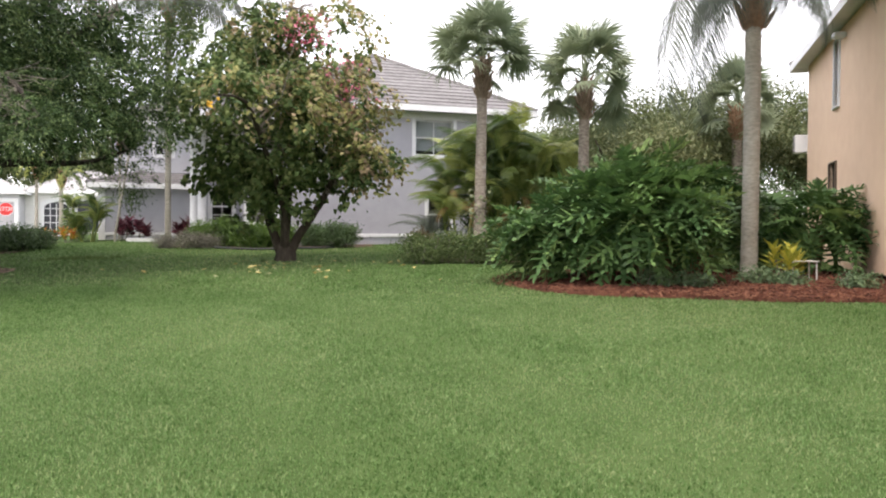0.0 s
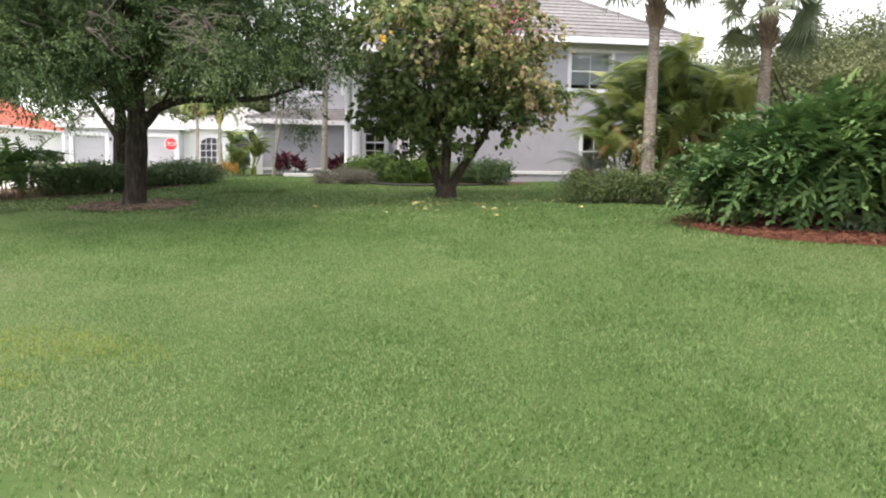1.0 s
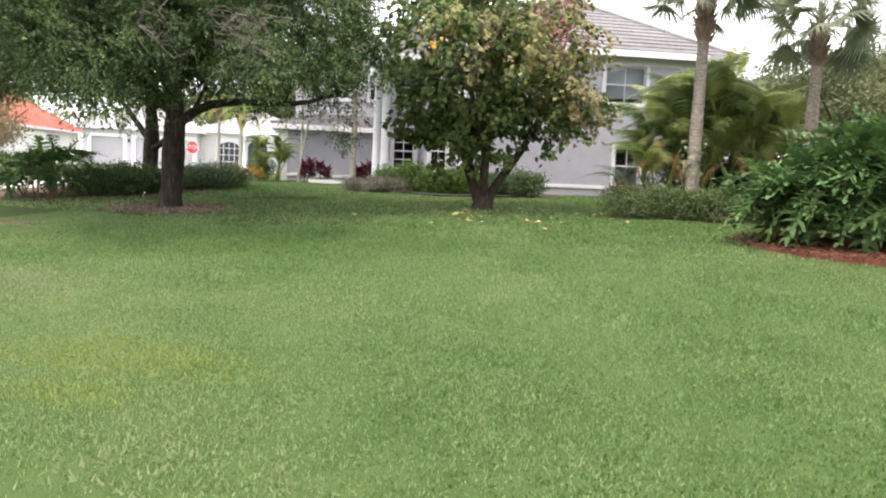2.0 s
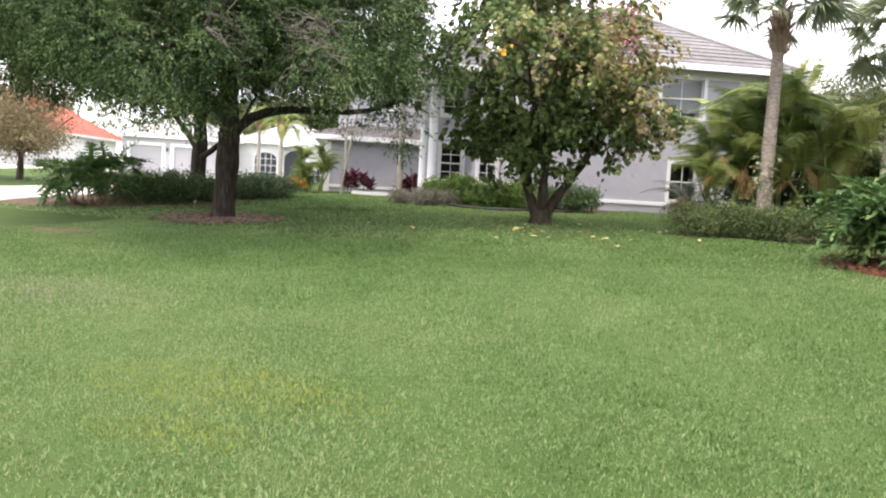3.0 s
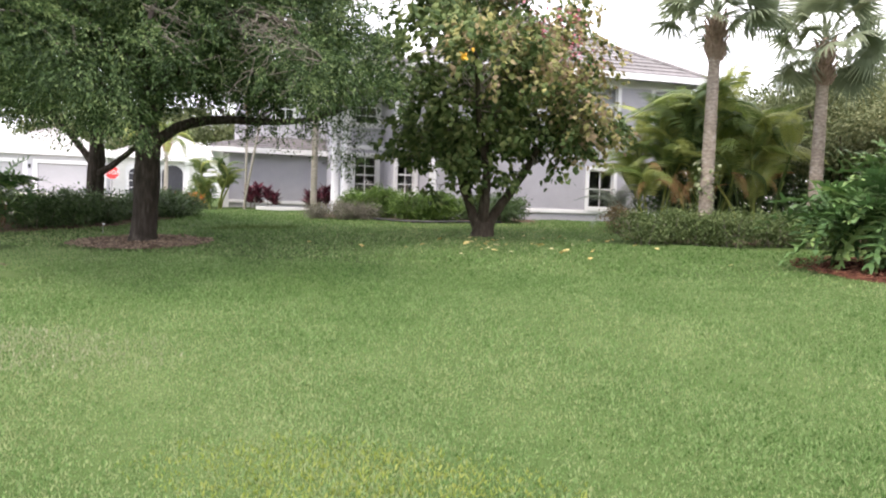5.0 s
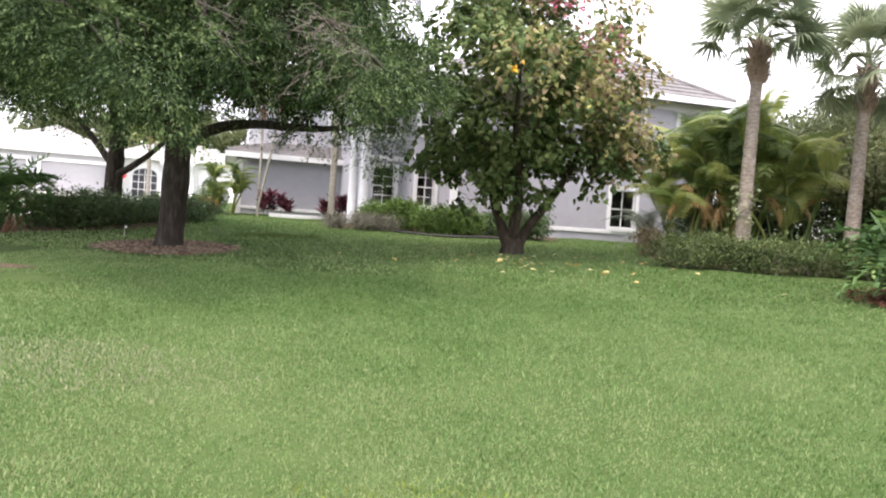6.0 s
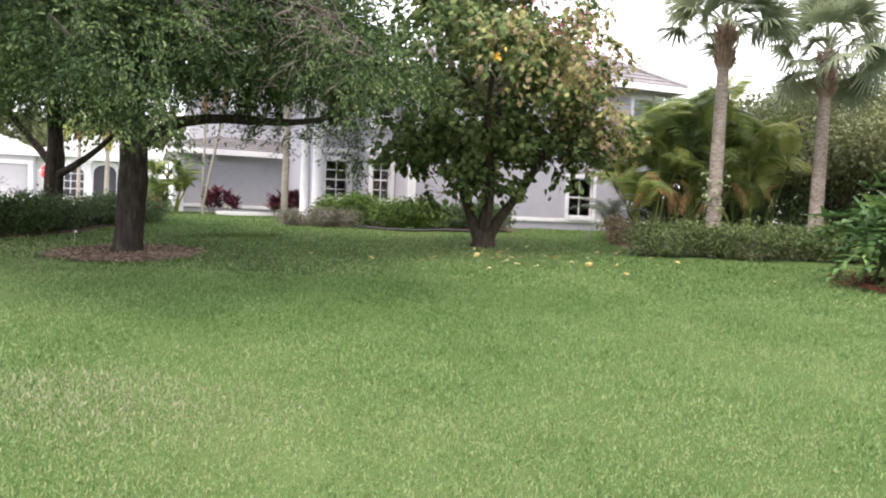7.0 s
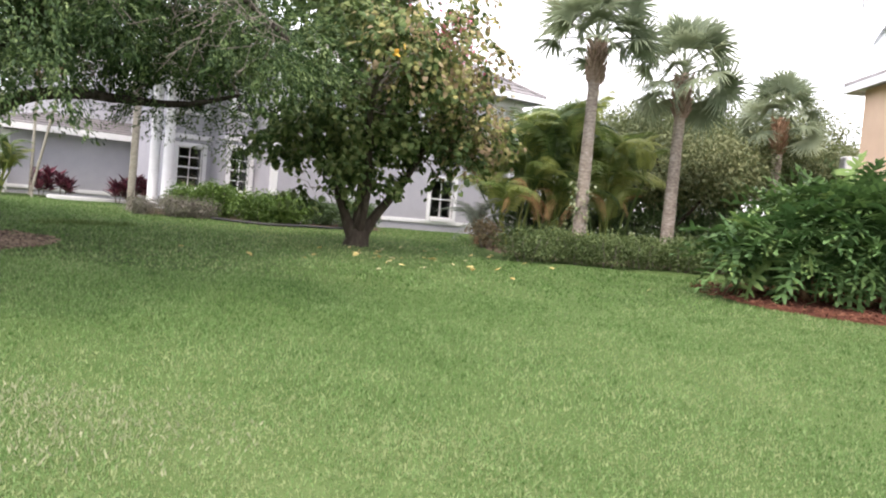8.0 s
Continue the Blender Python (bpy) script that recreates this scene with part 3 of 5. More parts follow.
def grey_house():
    h = thing("grey_house", (-4.0, 32.9, 1.2), 30, "two-storey grey stucco house with white trim and tile hip roof", "house")
    H, L = 5.5, -10.0
    # main block
    win_front = [(-3.85, -2.85, 0.66, 2.05), (-7.4, -6.1, 3.55, 5.0), (-4.4, -2.8, 3.75, 5.15), (-1.25, -0.3, 3.75, 5.15)]
    front_wall(h, L, 0, 0, 0, H, M_STUCCO, win_front)
    front_wall(h, L, 0, 10.8, 0, H, M_STUCCO)
    side_wall(h, -0.2, 0.2, 10.8, 0, H, M_STUCCO)
    side_wall(h, L, 0.2, 10.8, 0, H, M_STUCCO)
    for a, b, c, d in win_front:
        window(h, a, b, c, d, 0, 2, 2, blind=0.86 if c > 3 else 0.0)
    part("floor_slab", boxes_bm([(L + 0.2, -0.2, 0.2, 10.8, 2.7, 2.9)]), M_DIM_ROOM, h)
    part("plinth_band", boxes_bm([(L - 0.04, 0.04, -0.04, -0.002, 0.42, 0.56)], 0.01), M_WHITE, h, "white stucco band above the plinth")
    part("corner_board", boxes_bm([(L - 0.05, L + 0.22, -0.05, -0.002, 0.56, H - 0.3)], 0.01), M_WHITE, h)
    part("corner_board", boxes_bm([(-0.22, 0.05, -0.05, -0.002, 0.56, H - 0.3)], 0.01), M_WHITE, h)
    part("frieze_board", boxes_bm([(L - 0.03, 0.03, -0.045, -0.002, H - 0.3, H)]), M_WHITE, h)
    hip_roof(h, L, 0, 0, 11, H + 0.12, 3.1, 0.65, M_TILE, 15, "main_roof", "grey flat concrete tiles in even courses")
    # staggered bays left of the block
    for u0, u1, v, wu0, wu1 in ((-11.05, L, 1.6, -10.85, -10.2), (-12.5, -11.05, 3.2, -12.2, -11.35)):
        front_wall(h, u0, u1, v, 0, H, M_STUCCO, [(wu0, wu1, 0.95, 2.35), (wu0, wu1, 3.6, 4.9)])
        side_wall(h, u0, v + 0.2, 9.8, 0, H, M_STUCCO)
        window(h, wu0, wu1, 0.95, 2.35, v, 2, 4)
        window(h, wu0, wu1, 3.6, 4.9, v, 2, 4, blind=0.4)
        part("string_course", boxes_bm([(u0 - 0.06, u1 - 0.01, v - 0.06, v - 0.002, 2.62, 2.78)], 0.01), M_WHITE, h)
        part("string_course", boxes_bm([(u0 - 0.03, u1 - 0.01, v - 0.045, v - 0.002, 0.42, 0.56)], 0.01), M_WHITE, h)
    hip_roof(h, -12.5, L - 0.7, 1.6, 9.8, H - 0.25, 1.6, 0.5, M_TILE, 9, "bay_roof")
    # entrance columns
    column(h, -12.86, 3.6, 0, 5.0, 0.18)
    column(h, -12.56, 2.93, 0, 5.0, 0.18)
    part("portico_beam", boxes_bm([(-13.1, -12.53, 2.7, 9.0, 5.0, 5.2)], 0.02), M_WHITE, h)
    # garage wing, one storey with a set-back second storey
    g0, g1, gv = -17.1, -11.0, 9.6
    front_wall(h, g0, g1, gv, 0, 2.75, M_STUCCO)
    side_wall(h, g0, gv + 0.2, gv + 7, 0, 2.75, M_STUCCO)
    front_wall(h, g0, g1, gv + 7, 0, 2.75, M_STUCCO)
    part("plinth_band", boxes_bm([(g0 - 0.04, g1, gv - 0.04, gv - 0.002, 0.42, 0.56)], 0.01), M_WHITE, h, "white stucco band above the plinth")
    part("corner_board", boxes_bm([(g0 - 0.05, g0 + 0.25, gv - 0.05, gv - 0.002, 0.0, 2.6)], 0.01), M_WHITE, h)
    hip_roof(h, g0, g1 + 1, gv, gv + 7.2, 2.85, 1.15, 0.5, M_TILE, 9, "garage_roof")
    up = [(-14.7, -13.9, 4.45, 5.45), (-12.9, -12.0, 4.45, 5.6)]
    front_wall(h, -16.6, -10.0, gv + 1.8, 2.9, 6.0, M_STUCCO_PALE, up)
    side_wall(h, -16.6, gv + 2.0, gv + 7, 2.9, 6.0, M_STUCCO_PALE)
    for a, b, c, d in up:
        window(h, a, b, c, d, gv + 1.8, 2, 2, blind=0.3)
    hip_roof(h, -16.6, -9.5, gv + 1.8, gv + 8, 6.05, 1.9, 0.5, M_TILE, 9, "upper_roof")
    part("downpipe", boxes_bm([(-0.45, -0.36, -0.14, -0.05, 0.1, H - 0.1)], 0.01), M_WHITE, h)
    return h


grey_house()


def garage_door(house, u0, u1, z1, v):
    g = part("garage_door", boxes_bm([(u0, u1, v + 0.12, v + 0.16, 0.02, z1)]), M_GARAGE, house, "pale grey panelled garage door")
    part("door_trim", boxes_bm([(u0 - 0.3, u0, v - 0.05, v + 0.1, 0, z1 + 0.3), (u1, u1 + 0.3, v - 0.05, v + 0.1, 0, z1 + 0.3), (u0, u1, v - 0.05, v + 0.1, z1, z1 + 0.3)], 0.01), M_WHITE, g)
    n = max(2, round((u1 - u0) / 1.2))
    for r in range(4):
        for c in range(n):
            a, b = u0 + (u1 - u0) * c / n, u0 + (u1 - u0) * (c + 1) / n
            part("door_panel", boxes_bm([(a + 0.08, b - 0.08, v + 0.10, v + 0.12, 0.02 + z1 * r / 4 + 0.06, z1 * (r + 1) / 4 - 0.05)], 0.008), M_GARAGE, g)


def arch_surround(house, u, v, w, z, r_rise, mat, fill, label, bars=0):
    """An arched opening: surround of stepped stones, dark leaf or glass, glazing bars."""
    n = 14
    pts = [(u - w / 2, 0.1)] + [(u - w / 2 * math.cos(math.pi * i / n), z + r_rise * math.sin(math.pi * i / n)) for i in range(n + 1)] + [(u + w / 2, 0.1)]
    bm = bmesh.new()
    f = bm.faces.new([bm.verts.new((a, v - 0.03, b)) for a, b in pts])
    geom = bmesh.ops.extrude_face_region(bm, geom=[f])
    bmesh.ops.translate(bm, verts=[g for g in geom["geom"] if isinstance(g, bmesh.types.BMVert)], vec=(0, 0.025, 0))
    leaf = part("arched_opening", bm, fill, house, label)
    big = [(a + (0.3 if a > u else -0.3 if a < u else 0) * min(1, abs(a - u) / (w / 2)), b + (0.32 if b > z else 0)) for a, b in pts]
    bm = bmesh.new()
    inner = [bm.verts.new((a, v - 0.03, b)) for a, b in pts]
    outer = [bm.verts.new((a, v - 0.12, b)) for a, b in big]
    inner2 = [bm.verts.new((a, v - 0.12, b)) for a, b in pts]
    for i in range(len(pts) - 1):
        bm.faces.new((inner2[i], inner2[i + 1], outer[i + 1], outer[i]))
        bm.faces.new((inner[i], inner[i + 1], inner2[i + 1], inner2[i]))
    part("arch_trim", bm, M_WHITE, leaf)
    if bars:
        b = [(u - w / 2 + w * i / bars - 0.03, u - w / 2 + w * i / bars + 0.03, v - 0.07, v - 0.035, 0.1, z + r_rise * 0.8) for i in range(1, bars)]
        b += [(u - w / 2, u + w / 2, v - 0.07, v - 0.035, zz - 0.03, zz + 0.03) for zz in (0.7, 1.3, 1.9, z)]
        for bar in b:
            part("glazing_bar", boxes_bm([bar]), M_WHITE, leaf)


def far_grey_house():
    """The house across the road: two garage doors, arched window, arched door."""
    h = thing("garage_house", (-54.7, 49.9, 1.9), 33, "pale grey house with garages and white arched entrance", "house")
    front_wall(h, 0, 9.2, 0, 0, 3.1, M_STUCCO_PALE, [(0.7, 3.2, 0, 2.3), (4.2, 8.8, 0, 2.3)])
    side_wall(h, 9.0, 0.2, 3, 0, 3.1, M_STUCCO_PALE)
    side_wall(h, 0, 0.2, 11, 0, 3.1, M_STUCCO_PALE)
    garage_door(h, 0.7, 3.2, 2.3, 0)
    garage_door(h, 4.2, 8.8, 2.3, 0)
    # Added dark sheet behind the doors, in place of an unlit garage.
    part("inside", boxes_bm([(0.3, 8.9, 0.6, 0.62, 0, 3.0)]), M_DIM_ROOM, h)
    front_wall(h, 9.2, 18.5, 3, 0, 3.3, M_WHITE_WALL)
    part("back_wall", boxes_bm([(0, 18.5, 11, 11.2, 0, 3.1)]), M_STUCCO_PALE, h)
    side_wall(h, 18.3, 3.2, 11, 0, 3.3, M_WHITE_WALL)
    arch_surround(h, 11.6, 3, 1.9, 1.9, 0.55, M_WHITE, M_DARK, "arched window with white bars", 4)
    arch_surround(h, 14.1, 2.9, 1.7, 2.0, 0.7, M_WHITE, M_DARK, "dark arched front door")
    arch_surround(h, 16.7, 3, 1.1, 1.5, 0.4, M_WHITE, M_DARK, "small arched window", 3)
    for u in (12.95, 15.3):
        column(h, u, 2.4, 0, 3.0, 0.2)
    part("entry_beam", boxes_bm([(12.7, 15.6, 2.1, 3.0, 3.0, 3.35)], 0.02), M_WHITE, h)
    # Both far roofs wear the tile colour with sky reflection painted in.
    hip_roof(h, 0, 9.2, 0, 11, 3.15, 2.2, 0.5, M_TILE_SKYLIT, 9, "garage_roof")
    hip_roof(h, 9.6, 18.5, 3, 11, 3.4, 2.0, 0.5, M_TILE_SKYLIT, 9, "entry_roof")
    part("wall_lamp", boxes_bm([(3.6, 3.75, -0.15, -0.002, 1.9, 2.2)], 0.02), M_BLACK, h)
    return h


far_grey_house()


def red_house():
    h = thing("red_roof_house", (-69.5, 50.2, 2.1), 111, "white house with a red tile roof", "house")
    front_wall(h, 0, 22, 0, 0, 3.45, M_WHITE_WALL, [(4, 6, 1, 2.3), (14.5, 17.5, 2.2, 2.9)])
    side_wall(h, 21.8, 0.2, 10, 0, 3.45, M_WHITE_WALL)
    side_wall(h, 0, 0.2, 10, 0, 3.45, M_WHITE_WALL)
    front_wall(h, 0, 22, 10, 0, 3.45, M_WHITE_WALL)
    window(h, 4, 6, 1, 2.3, 0, 2, 2)
    window(h, 14.5, 17.5, 2.2, 2.9, 0, 3, 2)
    hip_roof(h, 0, 22, 0, 10, 3.5, 3.6, 0.6, M_RED_TILE, 10, "red_tile_roof", "red barrel tile roof")


red_house()


def peach_house():
    """The neighbour's long wall, running away beside the bed."""
    h = thing("peach_house", (5.87, 26.2, 0.95), -3.2, "two-storey peach stucco house with grey eaves", "house")
    H = 6.05
    low, high = (-4.2, -3.4, 1.2, 2.7), (-4.45, -3.85, 4.15, 5.85)
    side_wall(h, 0, -18, 0, 0, H, M_PEACH, [low, high])
    front_wall(h, 0.2, 9, -0.2, 0, H, M_PEACH)
    front_wall(h, 0.2, 9, -18, 0, H, M_PEACH)
    side_wall(h, 9, -18, 0, 0, H, M_PEACH)
    for a, b, c, d in (low, high):
        window(h, a, b, c, d, 0, 1, 2, 0.05, side=True, frame_mat=M_BRONZE if c < 4 else M_WHITE, blind=0.0)
    hip_roof(h, 0, 9.2, -18, 0, H + 0.1, 2.2, 0.45, M_TILE, 9, "roof", "grey tile roof with broad eaves")
    ac = part("air_conditioner", boxes_bm([(-0.35, 0.25, 0.05, 0.5, 3.4, 3.95)], 0.02), M_WHITE, h, "white wall air conditioner box")
    part("grille", boxes_bm([(-0.37, -0.35, 0.1, 0.45, 3.45 + 0.06 * i, 3.48 + 0.06 * i) for i in range(8)]), M_STEEL, ac)
    part("flood_lamp", boxes_bm([(-0.3, -0.0, -5.15, -4.9, 5.7, 5.85)], 0.03), M_WHITE, h)


peach_house()


# ---- trees ----
def limb_tree(name, at, label, bark, trunk, limbs, category="tree", sides=12):
    """A thing with a trunk and limbs; trunk and limbs are (path, radii) relative to the foot."""
    t = thing(name, (*at, gz(*at)), 0, label, category)
    v, f = tube_arrays(*trunk, sides=sides, rough=0.05)
    link_mesh("trunk", v, f, bark, t, smooth=True)
    for path, radii in limbs:
        v, f = tube_arrays(path, radii, 8, 0.05)
        link_mesh("limb", v, f, bark, t, smooth=True)
    return t


def twigs(parent, mat, roots, blobs, n, r=0.012, name="twig_tangle"):
    """Thin branches from the limbs to places in the crown, in one mesh."""
    pos, _ = crown_points(blobs, n, 1, 0.05)
    roots = np.asarray(roots, float)
    out = []
    for p in pos:
        q = roots[np.argmin(((roots - p) ** 2).sum(1) + rng.random(len(roots)) * 0.6)]
        out.append(tube_arrays(bend(q, p, 6, -0.15 * rng.random(), 0.1), np.linspace(r * 2.2, r * 0.5, 6), 4))
    v, f = merge(out)
    ob = link_mesh(name, v, f, mat, parent)
    ob["kind"] = "stuff"


def smooth_path(*pts, n=10):
    """A rounded path through a few points."""
    pts = np.asarray(pts, float)
    s = np.linspace(0, len(pts) - 1, n)
    i = np.clip(s.astype(int), 0, len(pts) - 2)
    f = (s - i)[:, None]
    p = [pts[np.clip(i + k, 0, len(pts) - 1)] for k in (-1, 0, 1, 2)]
    return 0.5 * (2 * p[1] + (p[2] - p[0]) * f + (2 * p[0] - 5 * p[1] + 4 * p[2] - p[3]) * f ** 2 + (3 * p[1] - p[0] - 3 * p[2] + p[3]) * f ** 3)


def oak(at, label, reach, trunk_r, fork, limbs, blobs, clusters, per, sprays, tips, seed_twigs=120):
    trunk = (smooth_path((0, 0, -0.1), (0, 0, 0.12), (0.02, 0, 0.5), (0.05, 0.03, fork * 0.7), (0.05, 0.05, fork + 0.4), (-0.1, 0.1, fork + 2.4), (0.1, 0.2, fork + 4.5), n=18), np.interp(np.linspace(0, 1, 18), [0, 0.06, 0.14, 0.3, 0.55, 0.7, 1], np.array([1.75, 1.45, 1.1, 1.0, 1.02, 0.7, 0.25]) * trunk_r))
    t = limb_tree("oak_tree", at, label, M_BARK, trunk, [(smooth_path(*p, n=12), np.linspace(r, r * 0.25, 12)) for r, p in limbs], sides=16)
    roots = np.concatenate([smooth_path(*p, n=12)[5:] for _, p in limbs])
    twigs(t, M_TWIG, roots, blobs, seed_twigs, 0.014)
    if reach > 5:
        twigs(t, M_TWIG, roots, [(4.6, -4.2, 3.2, 1.2, 0.7, 0.9), (4.2, -1.9, 3.8, 0.9, 0.5, 0.8)], 60, 0.006, "bare_twig_tangle")
    spray_mass("crown", M_OAK_LEAF, t, blobs, clusters, per, 0.6, 0.088, droop=0.4, gap=0.62, gap_scale=0.62)
    spray_mass("outer_sprays", M_OAK_LEAF, t, sprays, tips, per, 0.5, 0.07, OVAL_V, droop=0.5, gap=0.6, gap_scale=1.1, hollow=4.0)
    return t


OAK_LIMBS = [
    (0.14, ((0.1, 0, 2.0), (0.7, 0.2, 2.5), (1.5, 0.45, 2.68), (2.4, 0.6, 2.66), (3.3, 0.9, 2.72), (4.2, 1.1, 3.0))),
    (0.15, ((0, 0, 2.4), (-0.9, -0.3, 3.3), (-2.0, -0.6, 4.2), (-3.6, -0.8, 5.0))),
    (0.15, ((0, 0, 2.8), (0.6, -0.9, 3.8), (1.6, -2.0, 4.4), (2.8, -3.6, 4.2), (3.6, -5.0, 3.4))),
    (0.14, ((0, 0, 3.0), (0.9, 0.5, 4.2), (2.2, 1.2, 5.6), (3.4, 1.8, 6.6))),
    (0.13, ((0, 0, 3.0), (-0.6, 0.9, 4.2), (-1.4, 2.2, 5.4), (-2.0, 3.5, 6.0))),
    (0.12, ((0, 0, 2.7), (1.2, -0.8, 3.7), (3.0, -2.2, 4.2), (4.8, -3.4, 3.8), (5.9, -4.0, 3.0))),
    (0.12, ((0, 0, 3.4), (-0.6, -1.0, 4.6), (-1.4, -2.4, 5.4), (-2.2, -4.2, 5.2))),
    (0.10, ((0, 0, 2.6), (0.6, -1.0, 3.3), (1.3, -2.8, 3.6), (1.9, -4.6, 3.1))),
    (0.10, ((-0.4, -0.1, 2.9), (-1.6, -1.4, 3.6), (-3.2, -2.6, 4.0), (-4.6, -3.4, 3.8))),
]
OAK_BLOBS = [
    (0, 0, 6.6, 4.6, 4.6, 2.8), (2.9, 0.3, 5.0, 2.2, 2.1, 1.5), (-3.4, -0.6, 5.0, 2.8, 2.6, 1.6), (1.4, -3.0, 5.2, 2.4, 2.2, 1.5), (-1.8, -3.4, 4.8, 2.6, 2.2, 1.5),
    (0, 3.2, 5.5, 3.4, 2.2, 2.0), (2.7, -4.1, 4.5, 1.6, 1.7, 0.9), (-4.6, -0.6, 5.4, 2.1, 2.2, 1.7), (-3.6, -2.6, 4.8, 1.6, 1.6, 1.1),
    (0.8, -4.8, 4.2, 1.8, 1.4, 0.8), (-1.4, -4.8, 4.6, 1.5, 1.3, 0.9), (2.4, 1.4, 3.9, 1.8, 1.4, 0.7), (4.4, 0.9, 3.9, 1.1, 1.0, 0.6),
]
OAK_SPRAYS = [
    (3.5, -6.0, 2.15, 0.65, 0.5, 0.4), (2.9, -5.6, 2.4, 0.7, 0.5, 0.4), (1.2, -2.2, 2.5, 0.7, 0.6, 0.4),
    (3.6, -6.2, 2.75, 1.1, 0.7, 0.5), (2.4, -6.1, 3.2, 1.0, 0.7, 0.6), (4.6, -5.3, 3.2, 0.8, 0.7, 0.5), (5.6, -4.5, 2.9, 0.8, 0.7, 0.5), (6.0, -3.6, 3.0, 0.7, 0.6, 0.4), (1.4, -4.6, 2.8, 0.9, 0.8, 0.5),
    (2.9, 0.6, 2.62, 0.6, 0.5, 0.3), (4.4, 1.0, 2.45, 0.55, 0.5, 0.55), (3.6, 1.4, 2.9, 0.8, 0.6, 0.35), (0.2, -3.4, 3.0, 1.0, 0.8, 0.4), (-1.8, -3.0, 3.1, 1.2, 0.9, 0.5),
    (-2.8, -2.4, 3.4, 1.2, 1.0, 0.6), (-2.4, 0.4, 3.2, 1.0, 0.9, 0.5), (-4.8, -0.5, 3.8, 1.3, 1.3, 0.7), (4.4, -3.4, 3.5, 1.1, 1.0, 0.5), (0.2, -5.4, 3.6, 1.2, 0.8, 0.5),
    (0.6, -1.6, 2.9, 0.7, 0.6, 0.35), (5.2, -2.0, 3.4, 0.7, 0.7, 0.5), (1.8, 0.5, 3.1, 0.8, 0.6, 0.35),
]
oak(OAK, "large live oak with dark bark and spreading dense crown", 6, 0.265, 2.2, OAK_LIMBS, OAK_BLOBS, 6000, 58, OAK_SPRAYS, 1200)
OAK2_LIMBS = [(0.12, ((0, 0, 1.7), (-0.9, 0.2, 2.5), (-2.0, 0.3, 3.5), (-3.0, 0.3, 4.2))), (0.12, ((0, 0, 1.35), (0.9, -0.2, 1.75), (2.0, -0.4, 2.5), (3.0, -0.6, 3.8))), (0.13, ((0, 0, 2.6), (0.4, 0.8, 3.8), (0.8, 1.8, 5.2))), (0.12, ((0, 0, 2.6), (0.3, -0.7, 3.8), (0.4, -1.6, 5.0)))]
OAK2_BLOBS = [(0, 0, 5.6, 3.6, 3.6, 2.4), (-2.8, 0.2, 4.7, 1.9, 2.0, 1.5), (2.6, -0.4, 4.7, 1.7, 1.8, 1.3), (0.2, -2.2, 4.6, 2.2, 1.4, 1.3)]
oak((-20.9, 20.8), "smaller live oak with a forked trunk behind a hedge", 4, 0.24, 2.0, OAK2_LIMBS, OAK2_BLOBS, 1500, 60, [(0, -1.5, 3.6, 2.4, 1.2, 0.6), (2.4, -0.4, 3.4, 0.9, 0.8, 0.5), (-2.4, 0, 3.5, 1.2, 1.0, 0.5)], 160, 60)


